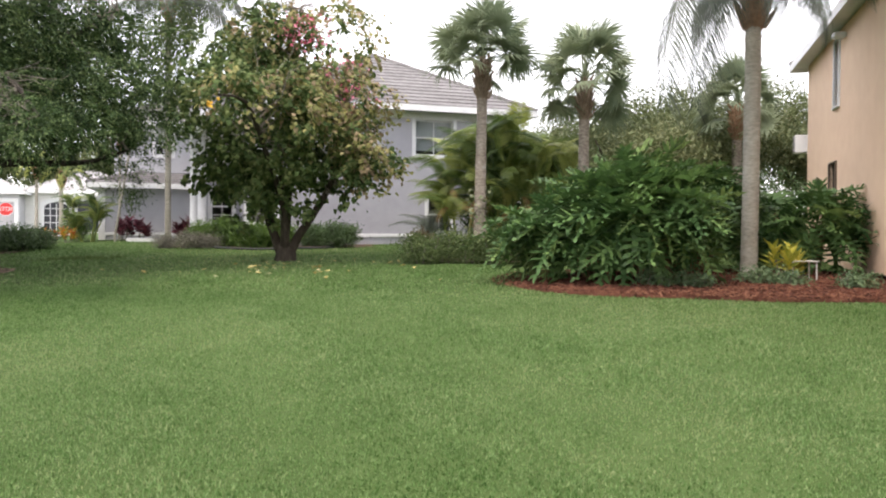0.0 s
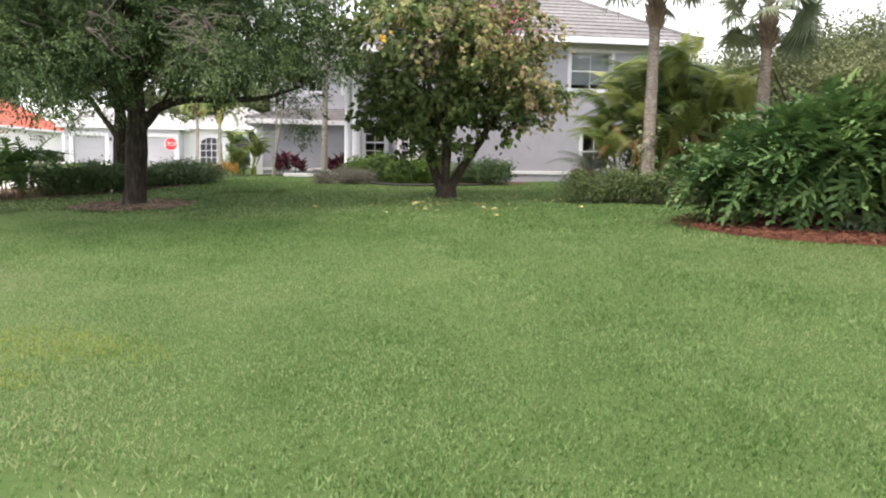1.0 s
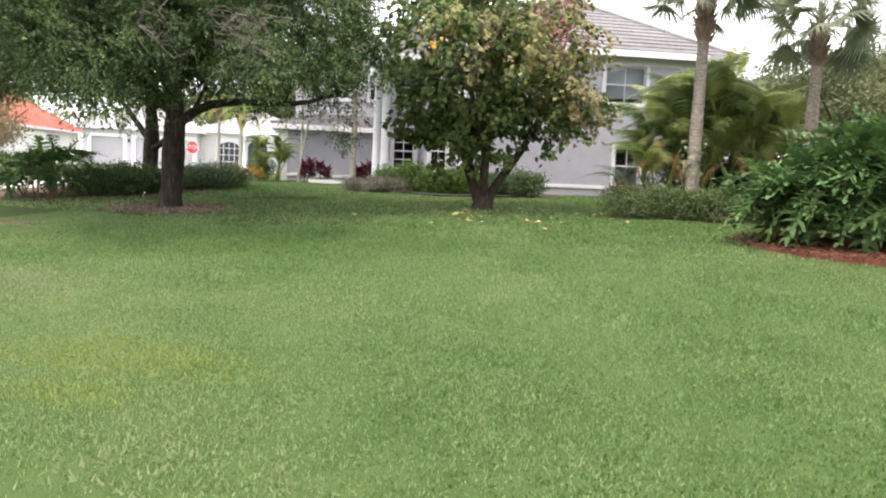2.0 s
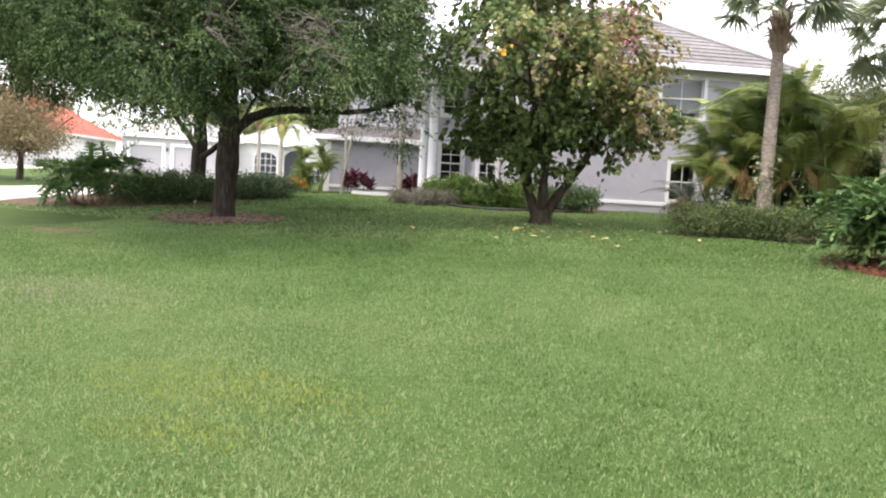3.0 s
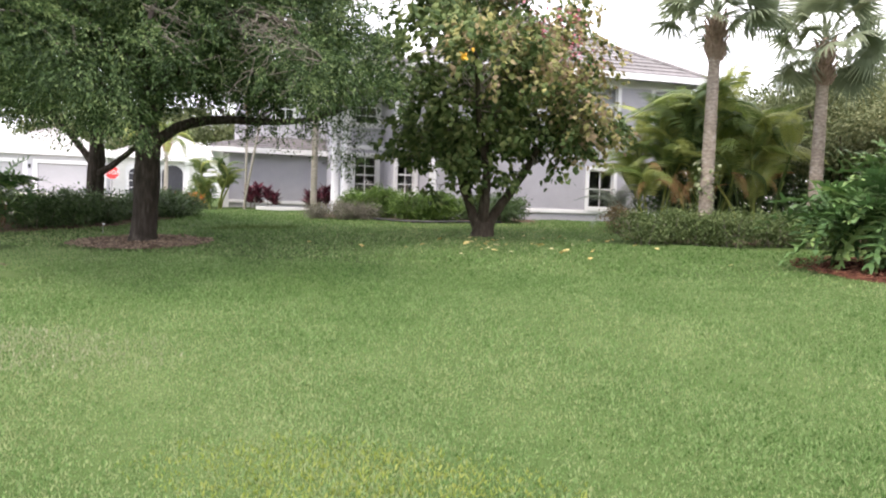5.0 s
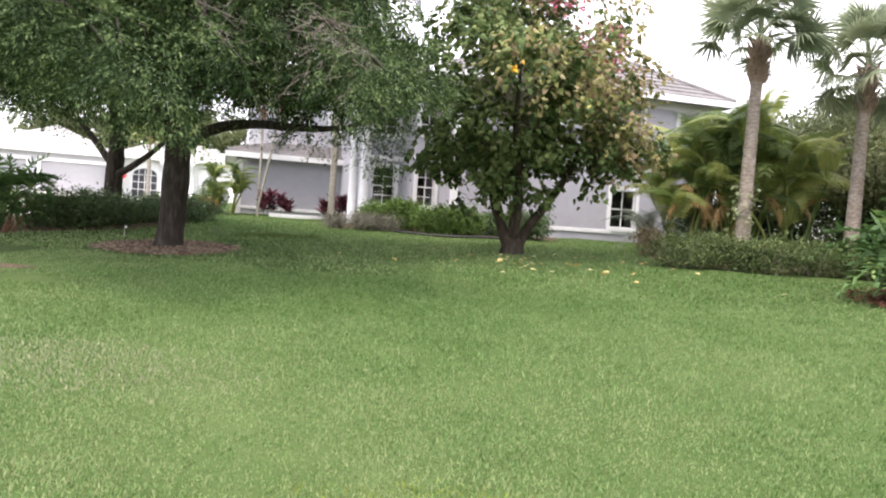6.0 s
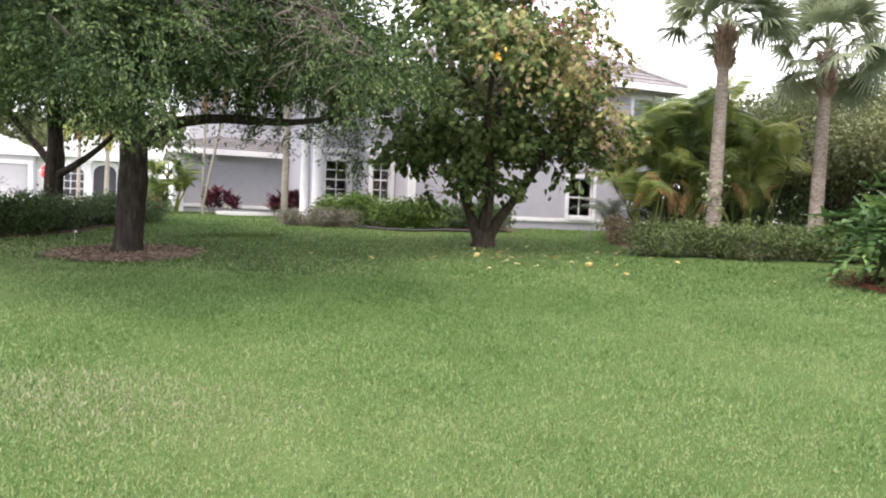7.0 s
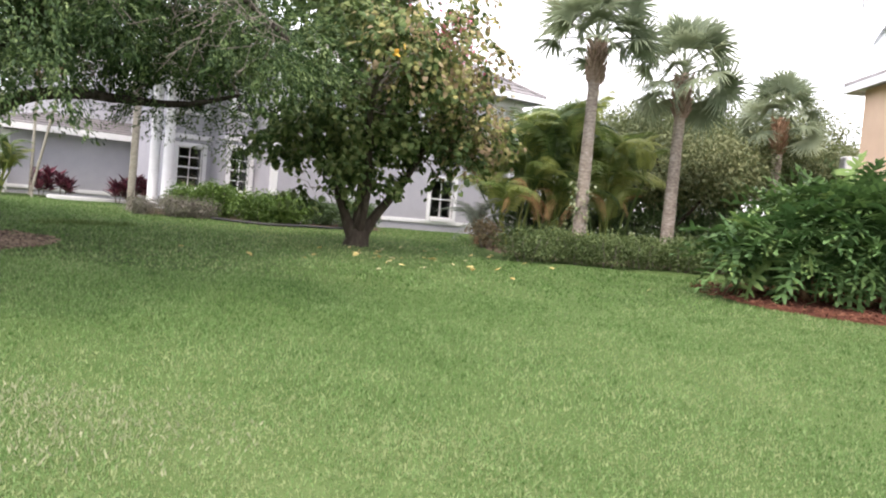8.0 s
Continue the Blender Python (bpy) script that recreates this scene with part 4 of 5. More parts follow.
def broadleaf_tree():
    """The round-leaved tree with several stems, yellowing above and with pink flowers at the top."""
    at = (-9.4, 21.45)
    stems = [
        (0.17, ((0, 0, -0.1), (-0.18, -0.05, 0.5), (-0.5, -0.05, 1.3), (-0.75, 0.0, 2.3), (-1.1, 0.1, 3.6))),
        (0.16, ((0.12, 0, -0.1), (0.3, 0.05, 0.5), (0.75, 0.1, 1.2), (1.2, 0.15, 1.9), (1.7, 0.2, 3.0), (2.0, 0.3, 4.2))),
        (0.13, ((0.02, 0.1, -0.1), (0.0, 0.12, 0.6), (0.05, 0.2, 1.6), (0.1, 0.3, 3.0), (0.1, 0.3, 5.6), (0.2, 0.2, 7.4))),
        (0.10, ((0, -0.05, 0.2), (0.1, -0.3, 1.0), (0.25, -0.7, 2.0), (0.3, -1.2, 3.2))),
        (0.11, ((0.1, -0.1, 0.3), (0.25, -0.6, 1.5), (0.2, -1.6, 2.9), (0.5, -3.4, 4.0), (0.7, -5.2, 3.9))),
        (0.09, ((-0.3, 0, 0.9), (-0.6, 0.3, 2.0), (-1.0, 0.8, 3.2), (-1.2, 1.0, 5.0))),
    ]
    t = thing("broadleaf_tree", (*at, gz(*at)), 0, "multi-stemmed round-leaved tree, turning yellow above with pink flowers", "tree")
    v, f = tube_arrays(smooth_path((0.05, 0, -0.15), (0.05, 0, 0.1), (0.05, 0, 0.45), n=6), np.array([0.42, 0.36, 0.31, 0.28, 0.26, 0.2]), 14, 0.06)
    link_mesh("trunk", v, f, M_BARK_MID, t, smooth=True)
    for r, p in stems:
        v, f = tube_arrays(smooth_path(*p, n=14), np.linspace(r, r * 0.25, 14), 10, 0.05)
        link_mesh("stem", v, f, M_BARK_MID, t, smooth=True)
    low = [(-0.2, -0.2, 3.3, 2.2, 2.0, 1.3), (-1.5, -0.4, 2.7, 1.2, 1.2, 0.85), (1.5, -0.3, 3.0, 1.2, 1.2, 0.8), (-2.5, 0.1, 3.6, 0.7, 0.8, 0.6), (-0.6, -0.8, 4.6, 2.2, 2.1, 1.4), (-2.0, -0.5, 2.05, 0.7, 0.7, 0.5), (0.3, -1.0, 2.45, 0.9, 0.6, 0.5), (2.1, -0.6, 2.5, 0.6, 0.6, 0.5), (-0.9, -0.5, 1.8, 0.9, 0.6, 0.45), (0.4, -0.6, 1.9, 0.8, 0.5, 0.45), (1.9, -0.3, 2.0, 0.6, 0.5, 0.4), (-1.6, -0.4, 1.6, 0.5, 0.5, 0.35)]
    high = [(0.5, -0.6, 5.6, 2.3, 2.1, 1.7), (1.6, -0.5, 4.4, 1.7, 1.7, 1.4), (0.1, 0, 7.0, 2.0, 1.8, 1.3), (2.6, -0.7, 3.5, 1.0, 1.2, 1.0), (-1.0, -0.6, 6.2, 1.5, 1.5, 1.4)]
    front = [(-0.2, -3.2, 4.7, 1.3, 1.4, 0.9), (0.8, -4.7, 4.2, 0.8, 1.0, 0.6), (1.3, -2.6, 4.3, 1.1, 1.2, 0.8), (-0.7, -2.6, 5.5, 1.2, 1.4, 1.0)]
    roots = np.concatenate([smooth_path(*p, n=14)[6:] for _, p in stems])
    twigs(t, M_TWIG, roots, low + high + high, 330, 0.009)
    warm = [high[1], high[3], (1.9, -0.3, 4.8, 1.5, 1.4, 1.6), (1.5, 0, 6.4, 1.3, 1.3, 1.5), (0.2, -0.8, 6.2, 1.5, 1.2, 1.2), front[2], front[1], (2.7, -0.2, 2.9, 0.8, 0.9, 0.8), (2.9, 0.0, 4.3, 0.8, 0.9, 0.8)]
    hang = dict(tv=HEART_V, tf=HEART_F, droop=0.9, out=0.8, fan=0.8, scatter_dir=0.3)
    spray_mass("green_leaves", M_BIG_LEAF, t, low, 900, 17, 0.5, 0.15, gap=0.76, gap_scale=0.9, hollow=3.2, **hang)
    spray_mass("green_leaves", M_BIG_LEAF, t, high + front, 820, 15, 0.5, 0.13, gap=0.8, gap_scale=0.9, **hang)
    spray_mass("turning_leaves", M_BIG_LEAF_TURNED, t, warm, 900, 13, 0.55, 0.115, gap=0.8, gap_scale=0.9, label="yellow and russet leaves", **hang)
    leaf_mass("blossom", M_FLOWER, t, [(1.8, -0.4, 5.5, 0.8, 0.5, 0.6), (1.0, -1.0, 6.4, 0.9, 0.6, 0.6), (2.5, -0.6, 4.6, 0.5, 0.4, 0.5)], 70, 6, 0.16, 0.075, HEART_V, HEART_F, droop=0.1, label="pink blossom")
    leaf_mass("orange_leaves", M_ORANGE_LEAF, t, [(0.7, -5.7, 3.62, 0.14, 0.14, 0.12)], 2, 4, 0.06, 0.10, HEART_V, HEART_F, droop=0.9, label="bright orange leaves")


broadleaf_tree()


# ---- palms ----
def fan_frond_data(seed):
    """A fan leaf with a stalk and drooping pointed segments, along +y."""
    r = np.random.default_rng(seed)
    pieces = [tube_arrays(bend((0, 0, 0), (0, 1.05, 0.0), 6, 0.10), np.linspace(0.022, 0.012, 6), 4)]
    n = 34
    for i in range(n):
        a = radians(-118 + 236 * i / (n - 1)) + r.normal(0, 0.03)
        ln = (0.86 - 0.2 * abs(i / (n - 1) - 0.5)) * r.uniform(0.85, 1.1)
        d = np.array([math.sin(a), math.cos(a), 0.0])
        s = np.array([0.0, 0.3, 0.62, 1.0])
        drop = -0.04 * s - (0.06 + r.uniform(0, 0.35)) * s ** 3 - 0.24 * abs(math.sin(a)) * s
        mid = np.array([0, 1.05, 0.0]) + d * (s * ln)[:, None] + np.stack([0 * s, 0 * s, drop * ln], -1)
        side = np.array([math.cos(a), -math.sin(a), 0.0])
        w = np.array([0.014, 0.031, 0.022, 0.002])
        v = np.concatenate([mid - side * w[:, None], mid + side * w[:, None]])
        pieces.append((v, np.array([(k, k + 1, k + 5, k + 4) for k in range(3)])))
    v, f = merge(pieces)
    ob = link_mesh("frond", v, f, M_SABAL)
    me = ob.data
    bpy.data.objects.remove(ob)
    return me


FAN = [fan_frond_data(s) for s in (1, 2, 3)]


def feather_frond_data(seed, mat, length=2.0, pairs=34, leaflet=0.42, width=0.022, arch=0.9, hang=0.5, lift=0.5):
    """A feather leaf that rises along +y and arches over, with a leaflet on each side of its rib."""
    r = np.random.default_rng(seed)
    s = np.linspace(0, 1, 16)
    rib = np.stack([0.05 * np.sin(3 * s) * r.normal(), length * (s - 0.12 * s ** 3), length * (lift * s - arch * s ** 2.3 * 0.75)], -1)
    pieces = [tube_arrays(rib, np.linspace(0.022, 0.004, 16), 4)]
    for i in range(pairs):
        u = 0.16 + 0.84 * i / (pairs - 1)
        p = np.array([np.interp(u, s, rib[:, k]) for k in range(3)])
        q = np.array([np.interp(min(u + 0.04, 1.0), s, rib[:, k]) - np.interp(u - 0.04, s, rib[:, k]) for k in range(3)])
        q /= np.linalg.norm(q)
        ln = leaflet * (0.45 + 0.55 * math.sin(math.pi * min(1, u * 0.95 + 0.1))) * r.uniform(0.85, 1.15)
        for sgn in (-1, 1):
            d = np.array([sgn * 0.85, 0.0, 0.12 + r.normal(0, 0.1)]) + q * 0.75
            d /= np.linalg.norm(d)
            t = np.array([0.0, 0.45, 1.0])
            mid = p + d * (t * ln)[:, None] + np.stack([0 * t, 0 * t, -hang * ln * t ** 2], -1)
            w = np.array([0.5, 1.0, 0.05]) * width
            v = np.concatenate([mid - q * w[:, None], mid + q * w[:, None]])
            pieces.append((v, np.array([(k, k + 1, k + 4, k + 3) for k in range(2)])))
    v, f = merge(pieces)
    ob = link_mesh("frond", v, f, mat)
    me = ob.data
    bpy.data.objects.remove(ob)
    return me


def palm_trunk(parent, path, radii, mat, rings=0.0, name="trunk", step=0.09):
    """A trunk with leaf-scar rings."""
    ln = np.linalg.norm(np.diff(np.asarray(path), axis=0), axis=1).sum()
    n = max(12, int(ln / step) * 2)
    p = smooth_path(*path, n=n)
    r = np.interp(np.linspace(0, 1, n), np.linspace(0, 1, len(radii)), radii) * (1 + rings * np.where(np.arange(n) % 2, 1, -1))
    v, f = tube_arrays(p, r, 16, 0.02)
    return link_mesh(name, v, f, mat, parent, smooth=True)


def fan_palm(at, top, label, size, boot_mat, fronds=34, r=0.17, lean=(0, 0), seed=3, boot=1.0, sweep=120):
    g = np.random.default_rng(seed)
    t = thing("cabbage_palm", (*at, gz(*at)), 0, label, "palm tree", "cabbage palms by the hedge")
    h = top - gz(*at)
    palm_trunk(t, ((0, 0, -0.1), (lean[0] * 0.25, lean[1] * 0.25, h * 0.35), (lean[0] * 0.7, lean[1] * 0.7, h * 0.75), (lean[0], lean[1], h)), (r * 1.35, r * 1.15, r, r * 0.97), M_PALM_TRUNK, 0.03)
    # boots: old leaf bases round the head of the trunk
    pieces = []
    v, f = tube_arrays(np.array([(*lean, h - 0.5), (*lean, h - 0.2), (*lean, h + 0.15), (*lean, h + 0.5), (*lean, h + 0.75)]), np.array([r, r * 1.3, r * 1.42, r * 1.1, r * 0.5]) * boot, 12, 0.06)
    pieces.append((v, f))
    for i in range(40):
        a, z = i * 2.4, h - 0.45 + 1.0 * i / 40
        d = np.array([math.cos(a), math.sin(a), 0])
        base = np.array([*lean, z]) + d * r * boot * 1.05
        pieces.append(tube_arrays(np.stack([base, base + d * 0.06 + (0, 0, 0.10), base + d * (0.12 + 0.05 * g.random()) + (0, 0, 0.26)]), np.array([0.05, 0.045, 0.02]), 5))
    v, f = merge(pieces)
    link_mesh("boot_sheath", v, f, boot_mat, t, "brown fibrous sheath of old leaf bases")
    for i in range(fronds):
        el = 82 - sweep * ((i + 0.5) / fronds) ** 1.05 + g.normal(0, 10)
        az = i * 137.5 + g.normal(0, 10)
        m = Matrix.Translation((*lean, h + 0.75 - 0.2 * i / fronds)) @ pose(0, 0, 0, 0, 0, az) @ pose(0, 0, 0, el, 0, 0) @ pose(0, 0, 0, 0, g.normal(0, 32), 0) @ Matrix.Scale(size * g.uniform(0.85, 1.1), 4)
        share("frond", FAN[i % 3], t, m)
    return t


PALMS = [
    ((-3.72, 22.1), 6.05, "tall cabbage palm with a pale spotted trunk", 1.04, M_BOOT_PALE, 0.145, (0.05, 0.05), 3, 36, 98),
    ((-0.9, 23.6), 5.65, "cabbage palm with a rough brown trunk", 1.02, M_BOOT_PALE, 0.15, (0.05, 0.0), 5, 38, 118),
    ((4.05, 27.9), 5.45, "cabbage palm with orange-brown boots among trees", 0.95, M_BOOT, 0.165, (0.0, 0.0), 8, 34, 112),
]
for at, top, label, size, boots, r, lean, seed, fronds, sweep in PALMS:
    fan_palm(at, top, label, size, boots, fronds, r, lean, seed, 0.98, sweep)

M_QUEEN = material("drooping_frond", ((0.03, 0.044, 0.036), (0.055, 0.072, 0.054), (0.10, 0.12, 0.082)), 1.2, 0.5, objects=0.4, translucent=0.25)
QUEEN = [feather_frond_data(s, M_QUEEN, 4.2, 86, 0.72, 0.018, 1.15, 1.5, 0.7) for s in (11, 12)]
ARECA = [feather_frond_data(s, M_ARECA, 1.9, 40, 0.42, 0.02, 1.5, 0.7, 0.95) for s in (21, 22, 23)]
ARECA_DRY = [feather_frond_data(31, M_DEAD, 1.4, 22, 0.28, 0.014, 0.9, 0.9, 0.3)]


def queen_palm(at, h, r, label, fronds, seed, size=1.0, category="palm tree", leaf=None, lean=0.0, ways=None):
    g = np.random.default_rng(seed)
    t = thing("queen_palm", (*at, gz(*at)), 0, label, category)
    palm_trunk(t, ((0, 0, -0.1), (0.0, 0, 0.4), (0.02 + lean * 0.45, 0, h * 0.5), (0.03 + lean, 0, h)), (r * 1.25, r * 1.02, r, r * 0.92), M_ROYAL_TRUNK, 0.018, step=0.14)
    pieces = []
    for i in range(int(26 * min(1, r / 0.12))):
        a, z = i * 2.4, h - 0.1 + 0.8 * i / 26
        d = np.array([math.cos(a), math.sin(a), 0])
        base = np.array([0.03 + lean, 0, z]) + d * r * 1.2
        pieces.append(tube_arrays(np.stack([base, base + d * 0.08 + (0, 0, 0.14), base + d * (0.16 + 0.1 * g.random()) + (0, 0, 0.4)]), np.array([0.07, 0.06, 0.025]) * r / 0.185, 5))
    v, f = tube_arrays(np.array([(0.03 + lean, 0, h - 0.15), (0.03 + lean, 0, h + 0.1), (0.03 + lean, 0, h + 0.5), (0.03 + lean, 0, h + 1.0)]), np.array([r, r * 1.4, r * 1.3, r * 0.5]), 12, 0.08)
    v, f = merge([(v, f)] + pieces)
    link_mesh("boot_sheath", v, f, M_BOOT, t, "brown fibrous sheath of old leaf bases")
    ways = ways or [(i * 137.5 + g.normal(0, 8), 60 - 62 * ((i + 0.5) / fronds) + g.normal(0, 5), g.uniform(0.85, 1.1)) for i in range(fronds)]
    for i, (az, el, k) in enumerate(ways):
        m = Matrix.Translation((0.03 + lean, 0, h + 0.8 - 0.35 * i / len(ways))) @ pose(0, 0, 0, 0, 0, az) @ pose(0, 0, 0, el - 20, g.normal(0, 10), 0) @ Matrix.Scale(size * k, 4)
        share("frond", (leaf or QUEEN)[i % 2], t, m)
    return t


QUEEN_WAYS = [(143, -10, 1.15), (151, -24, 0.9), (176, 4, 0.6), (198, -8, 0.6), (222, 2, 0.55), (246, -10, 0.5), (262, 22, 0.6), (110, -8, 0.5), (290, 50, 0.7), (325, 40, 0.8), (350, 10, 0.6), (10, 50, 0.8), (35, 20, 0.5), (60, 62, 0.6), (100, 66, 0.7), (125, 52, 0.7), (190, 55, 0.8), (230, 50, 0.7)]
queen_palm((2.84, 17.7), 5.46, 0.172, "palm with a smooth pale ringed trunk and drooping fronds", 22, 4, ways=QUEEN_WAYS)
slim = queen_palm((-17.0, 27.7), 8.8, 0.115, "slim palm with a grey trunk, overgrown by a vine above", 16, 9, 0.85)
leaf_mass("vine_leaves", M_OLIVE, slim, [(0, 0, 4.5, 0.35, 0.35, 0.9), (0.1, -0.1, 5.9, 0.8, 0.8, 1.2), (-0.1, 0, 7.4, 1.2, 1.2, 1.5), (0.5, 0, 8.8, 1.4, 1.3, 1.2)], 800, 13, 0.2, 0.11, droop=0.7, label="dusty olive climbing leaves")


queen_palm((-32.0, 40.7), 2.9, 0.12, "small yellow-green palm before a far house", 14, 12, 0.9, leaf=ARECA)
queen_palm((-33.6, 40.6), 3.4, 0.10, "small yellow-green palm before a far house", 12, 13, 0.8, leaf=ARECA)
queen_palm((-22.3, 32.3), 4.2, 0.055, "thin straight young palm by the garage wall", 8, 14, 0.45, leaf=ARECA)
queen_palm((-21.6, 31.0), 4.4, 0.05, "thin leaning young palm by the garage wall", 8, 15, 0.45, leaf=ARECA, lean=0.75)


def areca_clump(at, n, size, label, seed, spread=0.9, dry=3):
    g = np.random.default_rng(seed)
    t = thing("areca_palm", (*at, gz(*at)), 0, label, "palm clump", "areca palms before the house")
    for i in range(n):
        a, rad = g.uniform(0, 2 * np.pi), spread * math.sqrt(g.random())
        x, y, h = rad * math.cos(a), rad * math.sin(a), g.uniform(0.6, 2.35) * size
        top = (x * 1.6, y * 1.6, h)
        v, f = tube_arrays(smooth_path((x * 0.7, y * 0.7, -0.05), (x, y, h * 0.5), top, n=8), np.linspace(0.05, 0.032, 8), 7, 0.03)
        link_mesh("cane", v, f, M_ARECA, t, "yellow-green ringed cane", smooth=True)
        for k in range(7):
            el = g.uniform(52, 104)
            m = Matrix.Translation(top) @ pose(0, 0, 0, 0, 0, k * 137.5 + i * 50 + g.normal(0, 12)) @ pose(0, 0, 0, el - 20, g.normal(0, 15), 0) @ Matrix.Scale(size * g.uniform(0.7, 1.1), 4)
            share("frond", ARECA[k % 3], t, m)
    for k in range(dry):
        m = Matrix.Translation((g.normal(0, 0.6), g.normal(0, 0.3) - 0.4, g.uniform(1.3, 2.0))) @ pose(0, 0, 0, 0, 0, 180 + g.normal(0, 60)) @ pose(0, 0, 0, g.uniform(-45, 10), 0, 0) @ Matrix.Scale(g.uniform(0.6, 0.9), 4)
        ob = share("dry_frond", ARECA_DRY[0], t, m)
        ob["label"] = "drooping dry brown frond"
    return t


areca_clump((-4.9, 25.7), 11, 1.12, "dense yellow-green areca palm clump", 41, dry=5)
areca_clump((-3.5, 26.0), 14, 1.3, "tall dense yellow-green areca palm clump", 42, dry=3)
areca_clump((-2.0, 25.7), 10, 1.1, "arching yellow-green areca palm clump", 43, dry=3)


M_SILVER = material("grey_green_frond", ((0.13, 0.16, 0.13), (0.20, 0.235, 0.195), (0.29, 0.32, 0.27)), 1.2, 0.55, objects=0.4, translucent=0.3)
SILVER = [feather_frond_data(s, M_SILVER, 1.15, 30, 0.26, 0.009, 1.3, 0.5, 0.7) for s in (61, 62)]


def dwarf_palm(at, label, seed, fronds=16):
    """A knee-high palm of fine arching fronds."""
    g = np.random.default_rng(seed)
    t = thing("dwarf_palm", (*at, gz(*at)), 0, label, "palm")
    palm_trunk(t, ((0, 0, -0.05), (0, 0, 0.08), (0, 0, 0.16), (0, 0, 0.25)), (0.09, 0.08, 0.08, 0.06), M_BOOT, 0.06)
    for i in range(fronds):
        m = Matrix.Translation((0, 0, 0.22)) @ pose(0, 0, 0, 0, 0, i * 137.5 + g.normal(0, 10)) @ pose(0, 0, 0, g.uniform(10, 75), g.normal(0, 10), 0) @ Matrix.Scale(g.uniform(1.1, 1.5), 4)
        share("frond", SILVER[i % 2], t, m)


dwarf_palm((-6.0, 25.6), "small grey-green palm with fine arching fronds by the wall", 71)
M_PALE_LEAF = material("pale_variegated_leaf", ((0.09, 0.14, 0.05), (0.17, 0.22, 0.10), (0.30, 0.33, 0.19)), 3, 0.5, island=0.7, translucent=0.3)


def climber(at, h, r, label):
    """Broad pale leaves clinging round the foot of a palm trunk."""
    t = thing("climbing_vine", (*at, gz(*at)), 0, label, "vine")
    a = np.linspace(0, 16, 50)
    path = np.stack([r * np.cos(a), r * np.sin(a), 0.05 + h * a / 16], -1)
    link_mesh("stem", *tube_arrays(path, np.full(50, 0.012), 5), M_TWIG, t)
    n = 240
    b, z = rng.uniform(0, 6.28, n), h * rng.random(n) ** 1.2
    d = np.stack([np.cos(b), np.sin(b), np.zeros(n)], -1)
    pos = d * (r * 0.9 + rng.random(n) ** 2 * 0.22)[:, None] + np.stack([0 * z, 0 * z, z + 0.05], -1)
    v, f = scatter(HEART_V, HEART_F, pos, frames_for(d * 0.6 + rng.normal(0, 0.5, (n, 3)) + (0, 0, -0.5), rng.normal(0, 0.5, n)), 0.085 * rng.uniform(0.6, 1.3, n))
    link_mesh("leaves", v, f, M_PALE_LEAF, t, "pale cream-green leaves")


climber((-3.72, 22.1), 2.1, 0.19, "pale-leaved vine climbing the foot of a palm trunk")


# ---- split-leaf philodendrons ----
def split_leaf_data(seed):
    """A large leaf cut into fingers, blade along +y from a stalk."""
    r = np.random.default_rng(seed)
    vs, fs = [], []

    def quad(a, b, c, d):
        o = len(vs)
        vs.extend([a, b, c, d])
        fs.append((o, o + 1, o + 2, o + 3))

    s = np.linspace(0, 1, 9)
    mid = np.stack([0.05 * np.sin(s * 2.5) * r.normal(), 0.85 * s, 0.05 * np.sin(s * 3) - 0.36 * s ** 2], -1)
    for i in range(8):
        w0, w1 = 0.10 * (1 - s[i]) + 0.018, 0.10 * (1 - s[i + 1]) + 0.018
        quad(mid[i] - (w0, 0, 0), mid[i] + (w0, 0, 0), mid[i + 1] + (w1, 0, 0), mid[i + 1] - (w1, 0, 0))
    for i in range(9):
        p = mid[i]
        for sgn in (-1, 1):
            a = radians(140 - 118 * i / 8 + r.normal(0, 7))
            ln = (0.48 - 0.28 * (i / 8) ** 1.5) * r.uniform(0.7, 1.2)
            d = np.array([sgn * math.sin(a), math.cos(a), 0.16 + r.normal(0, 0.12)])
            n_ = np.array([math.cos(a) * sgn, -math.sin(a), 0.0]) * r.uniform(0.03, 0.05)
            q1, q2 = p + d * ln * 0.55, p + d * ln + (0, 0, -r.uniform(0.05, 0.35) * ln)
            quad(p - n_ * 0.7, p + n_ * 0.7, q1 + n_, q1 - n_)
            quad(q1 - n_, q1 + n_, q2 + n_ * 0.2, q2 - n_ * 0.2)
    ob = link_mesh("leaf", np.array(vs), np.array(fs), M_PHIL)
    me = ob.data
    bpy.data.objects.remove(ob)
    return me, np.array(vs), np.array(fs)


SPLIT = [split_leaf_data(s) for s in (51, 52, 53, 54)]


